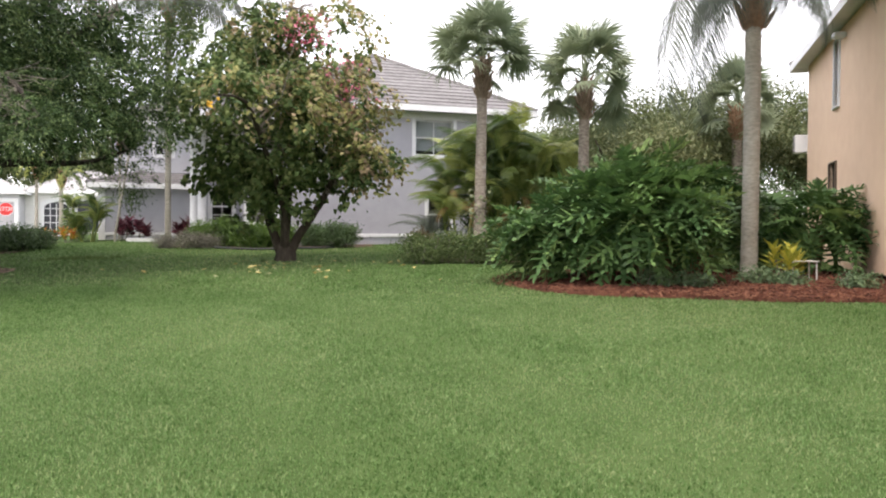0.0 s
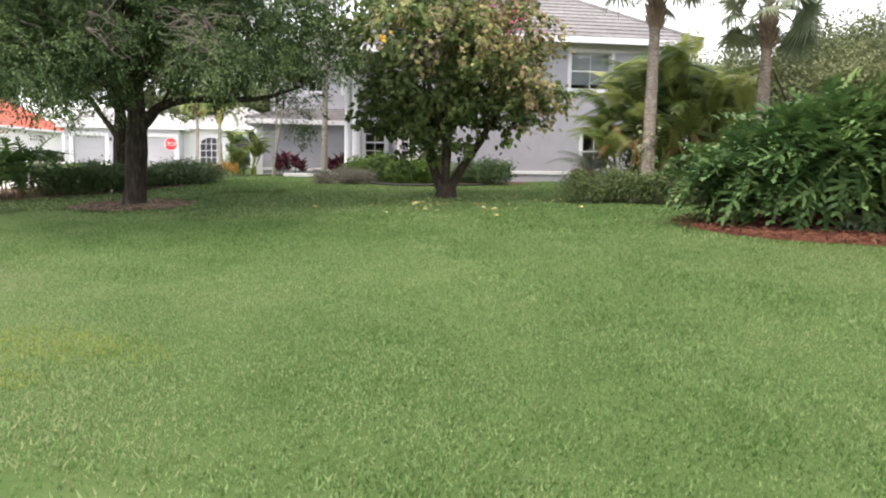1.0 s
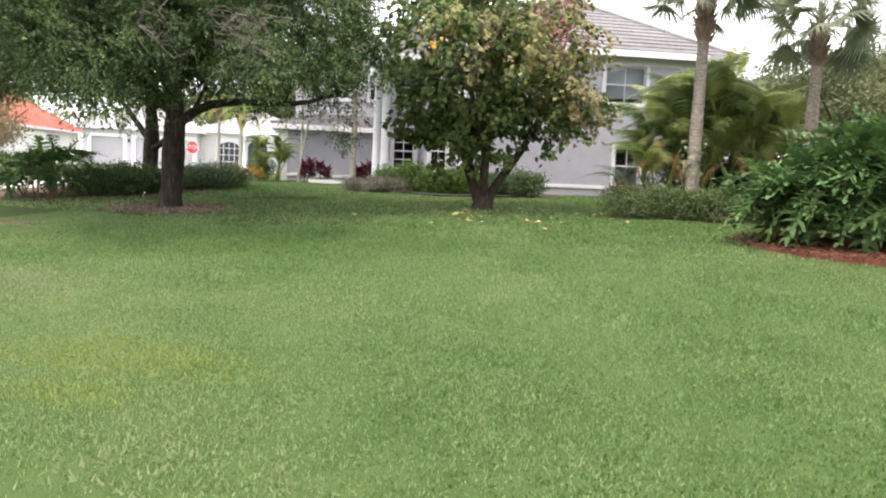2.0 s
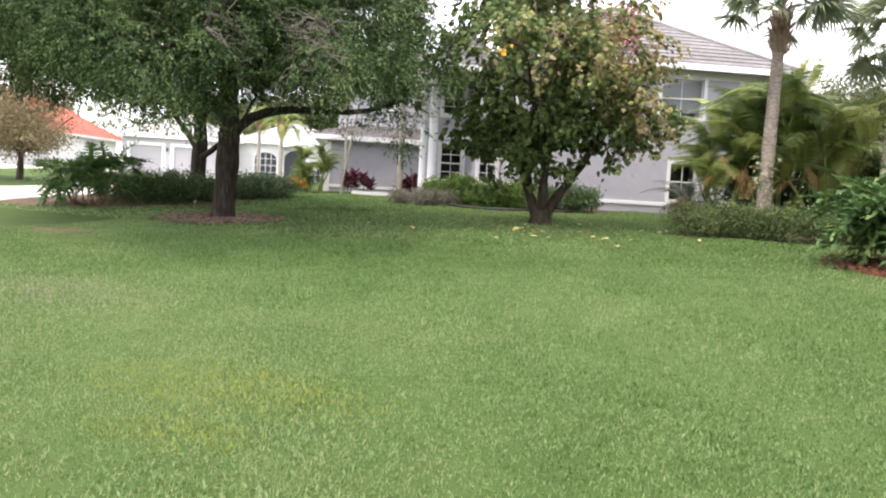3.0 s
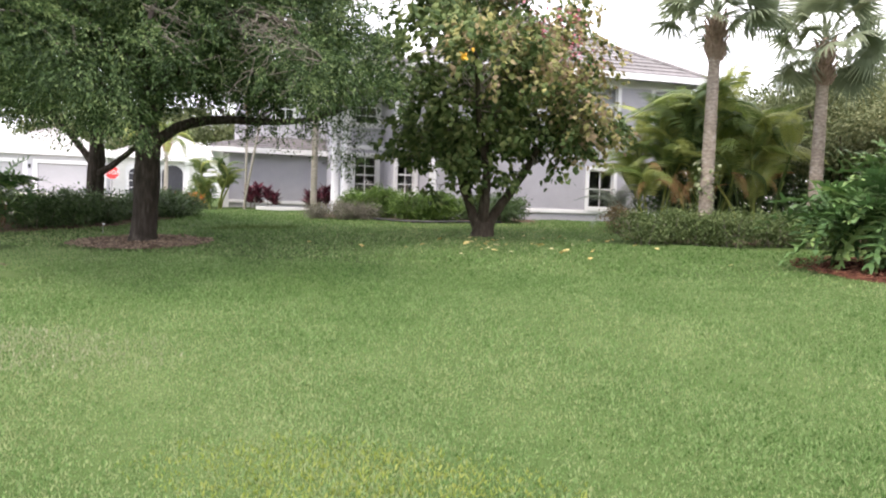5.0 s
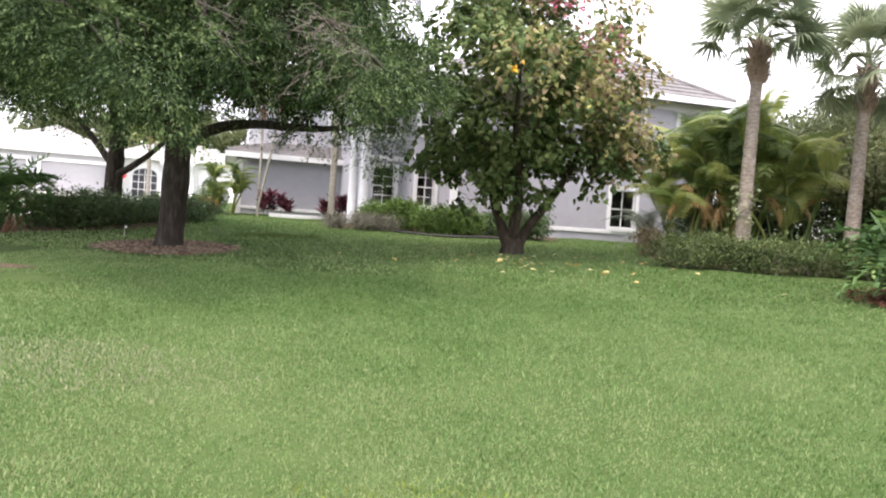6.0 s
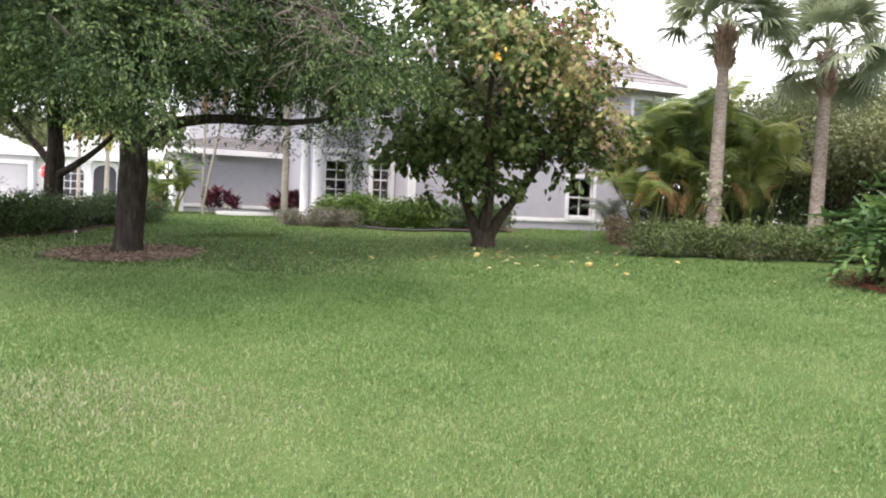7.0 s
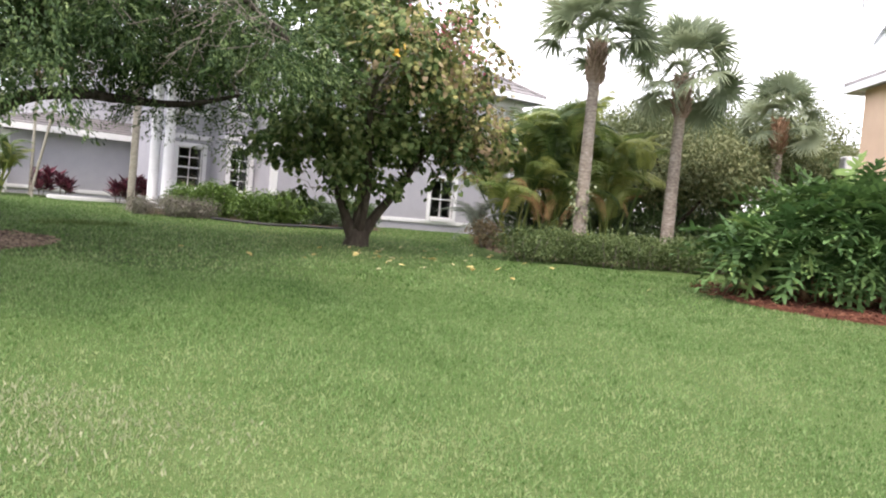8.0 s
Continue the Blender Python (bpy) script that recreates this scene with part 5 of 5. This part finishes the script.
def philodendron(at, rx, ry, h, leaves, mass, label, seed, size=0.85):
    g = np.random.default_rng(seed)
    x0, y0 = at
    t = thing("philodendron", (x0, y0, gz(x0, y0)), 0, label, "shrub")
    for k in range(10):
        a = g.uniform(0, 6.28)
        e = np.array([0.65 * rx * math.cos(a), 0.65 * ry * math.sin(a), g.uniform(0.4, 0.7) * h])
        v, f = tube_arrays(smooth_path((0.35 * rx * math.cos(a), 0.35 * ry * math.sin(a), -0.05), (0.6 * rx * math.cos(a), 0.6 * ry * math.sin(a), 0.25 * h), e, n=8), np.linspace(0.09, 0.05, 8) * (1 if rx > 1.1 else 0.32), 8, 0.1)
        link_mesh("stem", v, f, M_BOOT, t, "thick scarred brown stem", smooth=True)

    def place(i, inner):
        """A leaf out on the dome, its blade hanging outwards from a long stalk."""
        while True:
            d = g.normal(0, 1, 3)
            d /= np.linalg.norm(d)
            if d[2] > -0.45:
                break
        if not inner and d[1] > 0.4:
            d[1] *= -1
        k = g.uniform(0.45, 0.85) if inner else g.uniform(0.74, 1.08)
        lump = 1 + 0.14 * math.sin(3 * math.atan2(d[1], d[0]) + seed) + 0.10 * math.sin(5 * d[0] + 4 * d[2])
        p = np.array([rx * d[0], ry * d[1], h * 0.56 + h * 0.44 * d[2]]) * (k * lump, k * lump, 0.88 + 0.14 * d[0])
        az = math.degrees(math.atan2(d[1], d[0])) - 90 + g.normal(0, 45)
        el = 40 * d[2] - 10 + g.normal(0, 22)
        return p, pose(*p, 0, 0, az) @ pose(0, 0, 0, el, g.normal(0, 14), 0) @ Matrix.Scale(size * g.uniform(0.55, 1.2), 4)

    stalks = []
    for i in range(leaves):
        p, m = place(i, False)
        share("leaf", SPLIT[i % 4][0], t, m)
        q = np.array([p[0] * 0.5, p[1] * 0.5, p[2] * 0.72])
        stalks.append(tube_arrays(bend(q, p, 5, 0.12), np.linspace(0.016, 0.011, 5), 4))
    v, f = merge(stalks)
    link_mesh("stalk_tangle", v, f, M_PHIL_SHADED, t)["kind"] = "stuff"
    # Filler leaves, mostly inner, in the green darkened to stand in for shade.
    vs, fs, off = [], [], 0
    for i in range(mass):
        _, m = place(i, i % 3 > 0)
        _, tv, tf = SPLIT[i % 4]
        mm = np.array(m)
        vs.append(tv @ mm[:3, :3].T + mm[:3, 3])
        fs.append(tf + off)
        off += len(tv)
    link_mesh("inner_leaves", np.concatenate(vs), np.concatenate(fs), M_PHIL_SHADED, t)["kind"] = "stuff"
    return t


philodendron((0.15, 16.85), 1.75, 1.5, 2.4, 290, 240, "huge mound of glossy dark green split-leaf philodendron", 61, 0.98)
philodendron((1.85, 19.9), 1.3, 1.1, 2.5, 100, 110, "split-leaf philodendron behind a palm trunk", 62, 0.9)
philodendron((4.35, 19.3), 1.2, 0.95, 2.0, 100, 60, "leggy light green split-leaf philodendron beside the wall", 63, 0.8)
philodendron((-20.4, 16.1), 1.1, 0.9, 1.4, 50, 26, "leggy split-leaf philodendron at the hedge end", 64, 0.7)
philodendron((-21.3, 17.6), 1.0, 0.9, 1.5, 44, 24, "leggy split-leaf philodendron at the hedge end", 65, 0.7)


# ---- hedges and shrubs ----
def bush(name, at, rx, ry, h, mat, label, n, per, size, category="shrub", group="", tv=LEAF_V, stems=True, spread=0.12, turn=0.0, **kw):
    z = gz(*at)
    t = thing(name, (*at, z), turn, label, category, group)
    if stems:
        pieces = []
        for k in range(7):
            a = 0.9 * k + rx
            pieces.append(tube_arrays(bend((0.3 * rx * math.cos(a), 0.3 * ry * math.sin(a), -0.05), (0.7 * rx * math.cos(a), 0.7 * ry * math.sin(a), 0.75 * h), 5, 0, 0.03), np.linspace(0.022, 0.008, 5), 5))
        v, f = merge(pieces)
        link_mesh("twig_tangle", v, f, M_TWIG, t)["kind"] = "stuff"
    leaf_mass("leaves", mat, t, [(0, 0, h * 0.52, rx, ry, h * 0.48), (rx * 0.35, -ry * 0.2, h * 0.45, rx * 0.7, ry * 0.8, h * 0.42), (-rx * 0.4, ry * 0.1, h * 0.5, rx * 0.65, ry * 0.8, h * 0.5)], n, per, spread, size, tv, floor=0.02, **kw)
    return t


def row(name, a, b, count, rx, ry, h, mat, label, n, per, size, group, jitter=0.15, **kw):
    for i in range(count):
        s = (i + 0.5) / count
        x, y = a[0] * (1 - s) + b[0] * s + rng.normal(0, jitter), a[1] * (1 - s) + b[1] * s + rng.normal(0, jitter)
        k = rng.uniform(0.88, 1.15)
        bush(name, (x, y), rx * k, ry * k, h * rng.uniform(0.88, 1.12), mat, label, n, per, size, "hedge", group, **kw)


row("hedge_shrub", (-5.6, 21.2), (1.2, 22.3), 9, 0.62, 0.55, 0.85, M_OLIVE, "loose olive-green hedge shrub under palms", 210, 16, 0.075, "hedge under the palms")
row("hedge_shrub", (-20.3, 17.3), (-20.7, 25.4), 9, 0.75, 0.75, 0.88, M_SHRUB, "dark green hedge shrub beside the road", 260, 16, 0.085, "hedge beside the road")
row("clipped_shrub", (-15.2, 26.7), (-13.8, 27.2), 3, 0.62, 0.6, 1.05, M_HEDGE, "bright green clipped shrub under house windows", 300, 18, 0.085, "shrubs under the windows")
row("clipped_shrub", (-13.0, 26.1), (-11.5, 26.7), 3, 0.6, 0.55, 0.95, M_HEDGE, "bright green clipped shrub before the house", 290, 18, 0.085, "shrubs before the house")
bush("clipped_shrub", (-9.8, 27.4), 0.68, 0.6, 0.95, M_SHRUB, "round dark green shrub beside the house wall", 300, 18, 0.085, "hedge", "shrubs before the house")
row("hedge_shrub", (-11.6, 27.9), (-10.6, 28.2), 2, 0.55, 0.5, 0.8, M_SHRUB, "dark green low shrub behind the tree", 220, 16, 0.085, "shrubs before the house")
row("dusty_shrub", (-16.2, 26.5), (-13.9, 25.9), 4, 0.5, 0.45, 0.5, M_DRYSHRUB, "low dusty grey-brown ground shrub", 160, 16, 0.06, "dusty ground shrubs")


bush("dry_shrub", (-5.85, 24.3), 0.42, 0.4, 0.85, M_BROWN_LEAF, "half-dry brown shrub at the hedge end", 110, 14, 0.08)


def rosette(name, at, h, mat, label, n, leaf, category, group="", stems=4):
    """A plant of upright stems with whorls of long leaves."""
    t = thing(name, (*at, gz(*at)), 0, label, category, group)
    canes, pos, way = [], [], []
    for k in range(stems):
        a = k * 2.4
        top = np.array([0.25 * math.cos(a), 0.25 * math.sin(a), h * rng.uniform(0.55, 0.8)])
        canes.append(tube_arrays(bend((0.08 * math.cos(a), 0.08 * math.sin(a), -0.03), top, 5), np.linspace(0.016, 0.012, 5), 5))
        for i in range(n):
            b = i * 2.4
            pos.append(top + (0, 0, -0.4 * h * (1 - i / n)))
            way.append((math.cos(b), math.sin(b), 0.4 + 1.2 * i / n))
    v, f = merge(canes)
    link_mesh("twig_tangle", v, f, M_TWIG, t)["kind"] = "stuff"
    v, f = scatter(LANCE_V * (1.6, 1, 1), LEAF_F, np.array(pos), frames_for(np.array(way, float), rng.normal(0, 0.4, len(pos))), leaf * rng.uniform(0.7, 1.2, len(pos)))
    link_mesh("leaves", v, f, mat, t)
    return t


for x, y, h in ((-21.6, 31.6, 1.15), (-21.0, 32.0, 1.0), (-18.9, 31.8, 0.95), (-18.1, 31.6, 1.1), (-17.6, 31.4, 1.2)):
    rosette("ti_plant", (x, y), h, M_RED_LEAF, "burgundy-red ti plant before the grey wall", 26, 0.42, "plant", "red plants by the garage wall")
for x, y in ((-23.2, 29.9), (-23.9, 29.7)):
    rosette("croton", (x, y), 0.7, M_CROTON, "orange and yellow croton", 22, 0.25, "plant", "crotons", 5)
bush("rounded_shrub", (-24.0, 31.6), 0.75, 0.7, 1.3, M_HEDGE, "rounded clipped green shrub by the garage corner", 260, 16, 0.07)
areca_clump((-23.0, 31.0), 9, 0.62, "small bright green palm clump by the garage corner", 44, 0.4, 0)
for x, y, k in ((0.85, 15.5, 0.85), (1.5, 15.6, 0.8), (2.75, 16.3, 0.8), (3.35, 16.4, 0.7), (4.5, 16.2, 0.8)):
    bush("low_shrub", (x, y), 0.46 * k, 0.4 * k, 0.42 * k, M_JUNIPER, "low grey-green ground cover plant on red mulch", 60, 14, 0.075, "shrub", "ground cover along the bed", spread=0.08)


# ---- tree belt behind ----
def belt_tree(at, h, r, label, clusters, per, seed, size=0.16, leaf=None, low=0.45):
    g = np.random.default_rng(seed)
    limbs = []
    for k in range(6):
        a = k * 1.05 + g.random()
        e = np.array([r * 0.75 * math.cos(a), r * 0.75 * math.sin(a), h * g.uniform(0.55, 0.85)])
        limbs.append((smooth_path((0, 0, h * 0.22), e * (0.4, 0.4, 0.6), e, n=8), np.linspace(0.09, 0.025, 8)))
    t = limb_tree("belt_tree", at, label, M_BARK_MID, (smooth_path((0, 0, -0.1), (0.1, 0, h * 0.3), (0, 0.1, h * 0.8), n=10), np.linspace(0.17, 0.05, 10)), limbs, sides=9)
    blobs = [(g.normal(0, r * 0.4), g.normal(0, r * 0.4), h * g.uniform(low, 0.82), r * g.uniform(0.5, 0.75), r * g.uniform(0.5, 0.75), h * g.uniform(0.14, 0.22)) for _ in range(7)]
    leaf_mass("crown", leaf or M_FAR_LEAF, t, blobs, clusters, per, 0.28, size, droop=0.3, gap=0.5, gap_scale=0.6)
    return t


for i, (x, y, h, r) in enumerate(((-1.0, 29.5, 5.2, 2.4), (1.8, 31.0, 6.2, 2.6), (4.6, 33.0, 7.0, 3.0), (8.0, 34.5, 6.8, 3.0), (-2.2, 36.0, 5.5, 3.0), (2.0, 38.0, 6.5, 3.4), (0.6, 27.6, 4.4, 1.9), (3.0, 29.3, 5.0, 2.2), (7.2, 30.0, 4.6, 2.2))):
    belt_tree((x, y), h, r, "bushy olive-green tree in a dense belt", 480, 46, 70 + i, 0.135)
row("understorey_shrub", (-4.6, 27.6), (6.0, 28.5), 9, 1.2, 1.0, 2.0, M_SHRUB, "tall dark shrub under the tree belt", 300, 16, 0.12, "understorey", spread=0.2)
bush("understorey_shrub", (5.0, 27.3), 1.1, 0.9, 2.7, M_SHRUB, "tall dark shrub under the tree belt", 300, 16, 0.12, "hedge", "understorey", spread=0.2)
for i, (x, y, h, r) in enumerate(((-96, 80, 13, 8), (-86, 90, 13, 8), (-74, 92, 12, 7), (-62, 82, 12, 7), (-50, 80, 11, 7), (-40, 78, 11, 7), (-108, 70, 13, 8), (-28, 70, 10, 6), (-116, 58, 13, 8))):
    belt_tree((x, y), h, r, "large far tree behind the houses", 260, 36, 90 + i, 0.4)
belt_tree((-35.2, 25.4), 5.4, 2.9, "russet-leaved tree across the road", 520, 40, 120, 0.14, M_BROWN_LEAF, 0.28)
for k in range(6):
    bush("round_shrub", (-69.5 + 1.3 - 0.363 * (4 + 3.2 * k), 50.2 + 0.5 + 0.93 * (4 + 3.2 * k)), 0.8, 0.8, 0.9, M_SHRUB, "round dark shrub before a white house", 60, 14, 0.16, "shrub", "shrubs before the white house", spread=0.2)


# ---- small things ----
def stop_sign(at):
    t = thing("stop_sign", (*at, gz(*at)), 38, "red octagonal stop sign on a steel post", "road sign")
    part("post", boxes_bm([(-0.03, 0.03, -0.02, 0.02, -0.1, 1.85)], 0.006), M_STEEL, t)
    for name, r, mat, y0, y1 in (("border", 0.38, M_WHITE, -0.030, -0.022), ("face", 0.35, M_SIGN_RED, -0.036, -0.031)):
        bm = bmesh.new()
        vs = [bm.verts.new((r / math.cos(math.pi / 8) * math.cos(math.pi / 8 + k * math.pi / 4), y0, 1.5 + r / math.cos(math.pi / 8) * math.sin(math.pi / 8 + k * math.pi / 4))) for k in range(8)]
        f = bm.faces.new(vs)
        ex = bmesh.ops.extrude_face_region(bm, geom=[f])
        bmesh.ops.translate(bm, verts=[g for g in ex["geom"] if isinstance(g, bmesh.types.BMVert)], vec=(0, y1 - y0, 0))
        part(name, bm, mat, t)
    c = bpy.data.curves.new("lettering", "FONT")
    c.body, c.size, c.align_x, c.align_y, c.extrude = "STOP", 0.32, "CENTER", "CENTER", 0.001
    c.materials.append(M_WHITE)
    ob = new("lettering", c)
    ob.parent = t
    ob.matrix_basis = pose(0, -0.039, 1.5, 90, 0, 0)


stop_sign((-34.2, 38.9))


def blade_patch(name, x0, x1, y0, y1, per_m2, length, width, mat, label, keep=None, simple=False):
    n = int((x1 - x0) * (y1 - y0) * per_m2)
    x, y = rng.uniform(x0, x1, n), rng.uniform(y0, y1, n)
    ok = ((np.abs((x - BED[0]) / BED[2]) ** 2.6 + np.abs((y - BED[1]) / BED[3]) ** 2.6) > 1.0) & (((x - OAK[0]) / 1.5) ** 2 + ((y - OAK[1] + 0.2) / 1.7) ** 2 > rng.uniform(0.35, 1.1, n))
    ok &= ((x + 14.6) / 1.4) ** 2 + ((y - 10.6) / 0.42) ** 2 > rng.uniform(0.3, 1.1, n)
    if keep is not None:
        ok &= keep(x, y)
    x, y = x[ok], y[ok]
    n = len(x)
    pos = np.stack([x, y, ground_z(x, y) - 0.01], -1)
    way = np.stack([rng.normal(0, 0.48, n), rng.normal(0, 0.48, n), rng.uniform(0.55, 1.3, n)], -1)
    rot = frames_for(way, rng.uniform(-3.14, 3.14, n))
    if simple:
        v, tri = scatter(np.array([(-0.5 * width / length, 0, 0), (0.5 * width / length, 0, 0), (0, 1, 0.05)]), np.array([(0, 1, 2)]), pos, rot, length * rng.uniform(0.6, 1.3, n))
        tagged(link_mesh(name, v, tri, mat), label, "grass", kind="stuff")
        return
    tv = BLADE_V * (width / length / 0.11, 1, 1)
    v, q = scatter(tv, np.array([(0, 1, 2, 3)]), pos, rot, length * rng.uniform(0.6, 1.3, n))
    tri = np.array([3, 2, 4])[None] + (np.arange(n) * 5)[:, None]
    tagged(link_mesh(name, v, [q, tri], mat), label, "grass", kind="stuff")


def yellow_spot(x, y):
    return (((x + 6.6) / 1.3) ** 2 + ((y - 5.0) / 0.55) ** 2 < rng.uniform(0.2, 1.3, x.shape)) | (((x + 6.3) / 0.7) ** 2 + ((y - 4.1) / 0.3) ** 2 < rng.uniform(0.1, 1.2, x.shape))


blade_patch("lawn_grass", -13, 4.5, 2.9, 7.6, 3300, 0.037, 0.0095, M_GRASS, "mown St Augustine grass, coarse green blades", lambda x, y: (y - 2.9) / 0.6 > rng.random(x.shape))
blade_patch("lawn_grass", -16, 8, -4.0, 3.6, 330, 0.06, 0.022, M_GRASS, "mown St Augustine grass, coarse green blades", lambda x, y: (y + 4) / 2.5 > rng.random(x.shape), True)
blade_patch("lawn_grass", -17, 8, 7.6, 14.0, 1350, 0.048, 0.017, M_GRASS, "mown St Augustine grass, coarse green blades", None, True)
blade_patch("lawn_grass", -22.5, 8, 14.0, 31.0, 220, 0.06, 0.034, M_GRASS, "mown St Augustine grass, coarse green blades", lambda x, y: (y < 20.5) | (x < -6.2), True)
blade_patch("yellow_grass", -8.5, -4.5, 3.4, 6.0, 1500, 0.043, 0.0095, M_GRASS_YELLOW, "yellowing patch of lawn grass", yellow_spot)


def straw_spot(x, y):
    return ((x + 10.6) / 1.7) ** 2 + ((y - 6.9) / 0.9) ** 2 < rng.uniform(0.0, 1.2, x.shape)


M_STRAW = material("straw_grass", ((0.20, 0.23, 0.12), (0.27, 0.29, 0.17), (0.34, 0.34, 0.22)), 3, 0.75, island=0.5, translucent=0.3, spec=0.12)
blade_patch("straw_grass", -12.6, -8.6, 5.6, 8.2, 900, 0.05, 0.010, M_STRAW, "thin pale straw-coloured patch of lawn grass", straw_spot)


def ring_spot(x, y):
    d = ((x + 15.7) * 0.7 + (y - 20.9) * 0.7) / 1.3, ((x + 15.7) * 0.7 - (y - 20.9) * 0.7) / 0.35
    return d[0] ** 2 + d[1] ** 2 < rng.uniform(0.5, 1.2, x.shape)


M_TUFT = material("dark_grass_tuft", ((0.07, 0.11, 0.03), (0.10, 0.15, 0.045), (0.13, 0.18, 0.06)), 2, 0.7, island=0.4, translucent=0.25, spec=0.2)
blade_patch("tall_grass", -17.5, -14, 19.0, 22.8, 500, 0.12, 0.022, M_TUFT, "strip of longer dark grass left by the mower", ring_spot)


def side_table(at):
    t = thing("side_table", (*at, gz(*at) + 0.06), 20, "small white garden table half hidden by plants", "table")
    part("tabletop", boxes_bm([(-0.3, 0.3, -0.16, 0.16, 0.40, 0.42)], 0.006), M_CONCRETE, t)
    for x in (-0.26, 0.26):
        for y in (-0.13, 0.13):
            part("leg", boxes_bm([(x - 0.012, x + 0.012, y - 0.012, y + 0.012, -0.03, 0.40)], 0.003), M_CONCRETE, t)


side_table((3.75, 17.15))
M_YELLOW_SHRUB = material("yellow_shrub_leaf", ((0.20, 0.24, 0.04), (0.36, 0.36, 0.05), (0.50, 0.44, 0.07)), 3, 0.5, island=0.6, translucent=0.3)
rosette("croton", (3.45, 17.2), 1.0, M_YELLOW_SHRUB, "bright yellow-leaved croton in the mulch bed", 24, 0.3, "plant")


def edging():
    """Black plastic edging round the shrubs, and a white kerb stone before the garage wall."""
    path = smooth_path((-13.9, 25.6, 0), (-13.0, 25.35, 0), (-11.6, 25.5, 0), (-10.6, 26.2, 0), (-9.9, 27.0, 0), n=30)
    path[:, 2] = ground_z(path[:, 0], path[:, 1]) + 0.05
    tagged(link_mesh("bed_edging", *tube_arrays(path, np.full(30, 0.04), 8), M_BLACK, smooth=True), "black plastic edging curving round the shrub bed", "garden edging")
    k = thing("kerb_stone", (-19.9, 31.85, gz(-19.9, 31.85)), 35, "long low white kerb before the garage wall", "kerb")
    part("stone", boxes_bm([(-1.45, 1.35, -0.09, 0.09, -0.05, 0.13)], 0.015), M_WHITE, k)
    f = thing("marker_flag", (-17.64, 17.06, gz(-17.64, 17.06)), 10, "small pale marker flag in the lawn", "flag")
    part("wire", boxes_bm([(-0.004, 0.004, -0.004, 0.004, -0.02, 0.3)]), M_STEEL, f)
    part("cloth", boxes_bm([(0.004, 0.05, -0.003, 0.003, 0.24, 0.28)]), M_WHITE, f)


edging()


def fallen_leaves():
    v, f = HEART_V, HEART_F
    ob = link_mesh("fallen_leaf", v * 0.2 + (0, -0.08, 0.02), f, M_YELLOW_LEAF)
    me = ob.data
    bpy.data.objects.remove(ob)
    for i in range(46):
        a = rng.normal((-8.0, 19.2), (1.6, 1.9))
        if a[1] > 22.5 or a[1] < 15:
            continue
        o = new("fallen_leaf", me)
        o.matrix_basis = pose(a[0], a[1], gz(*a) + 0.035, rng.normal(0, 12), rng.normal(0, 12), rng.uniform(0, 360)) @ Matrix.Scale(rng.uniform(0.45, 0.75), 4)
        tagged(o, "pale yellow fallen leaf lying on the lawn", "leaf", "fallen leaves under the tree")


fallen_leaves()
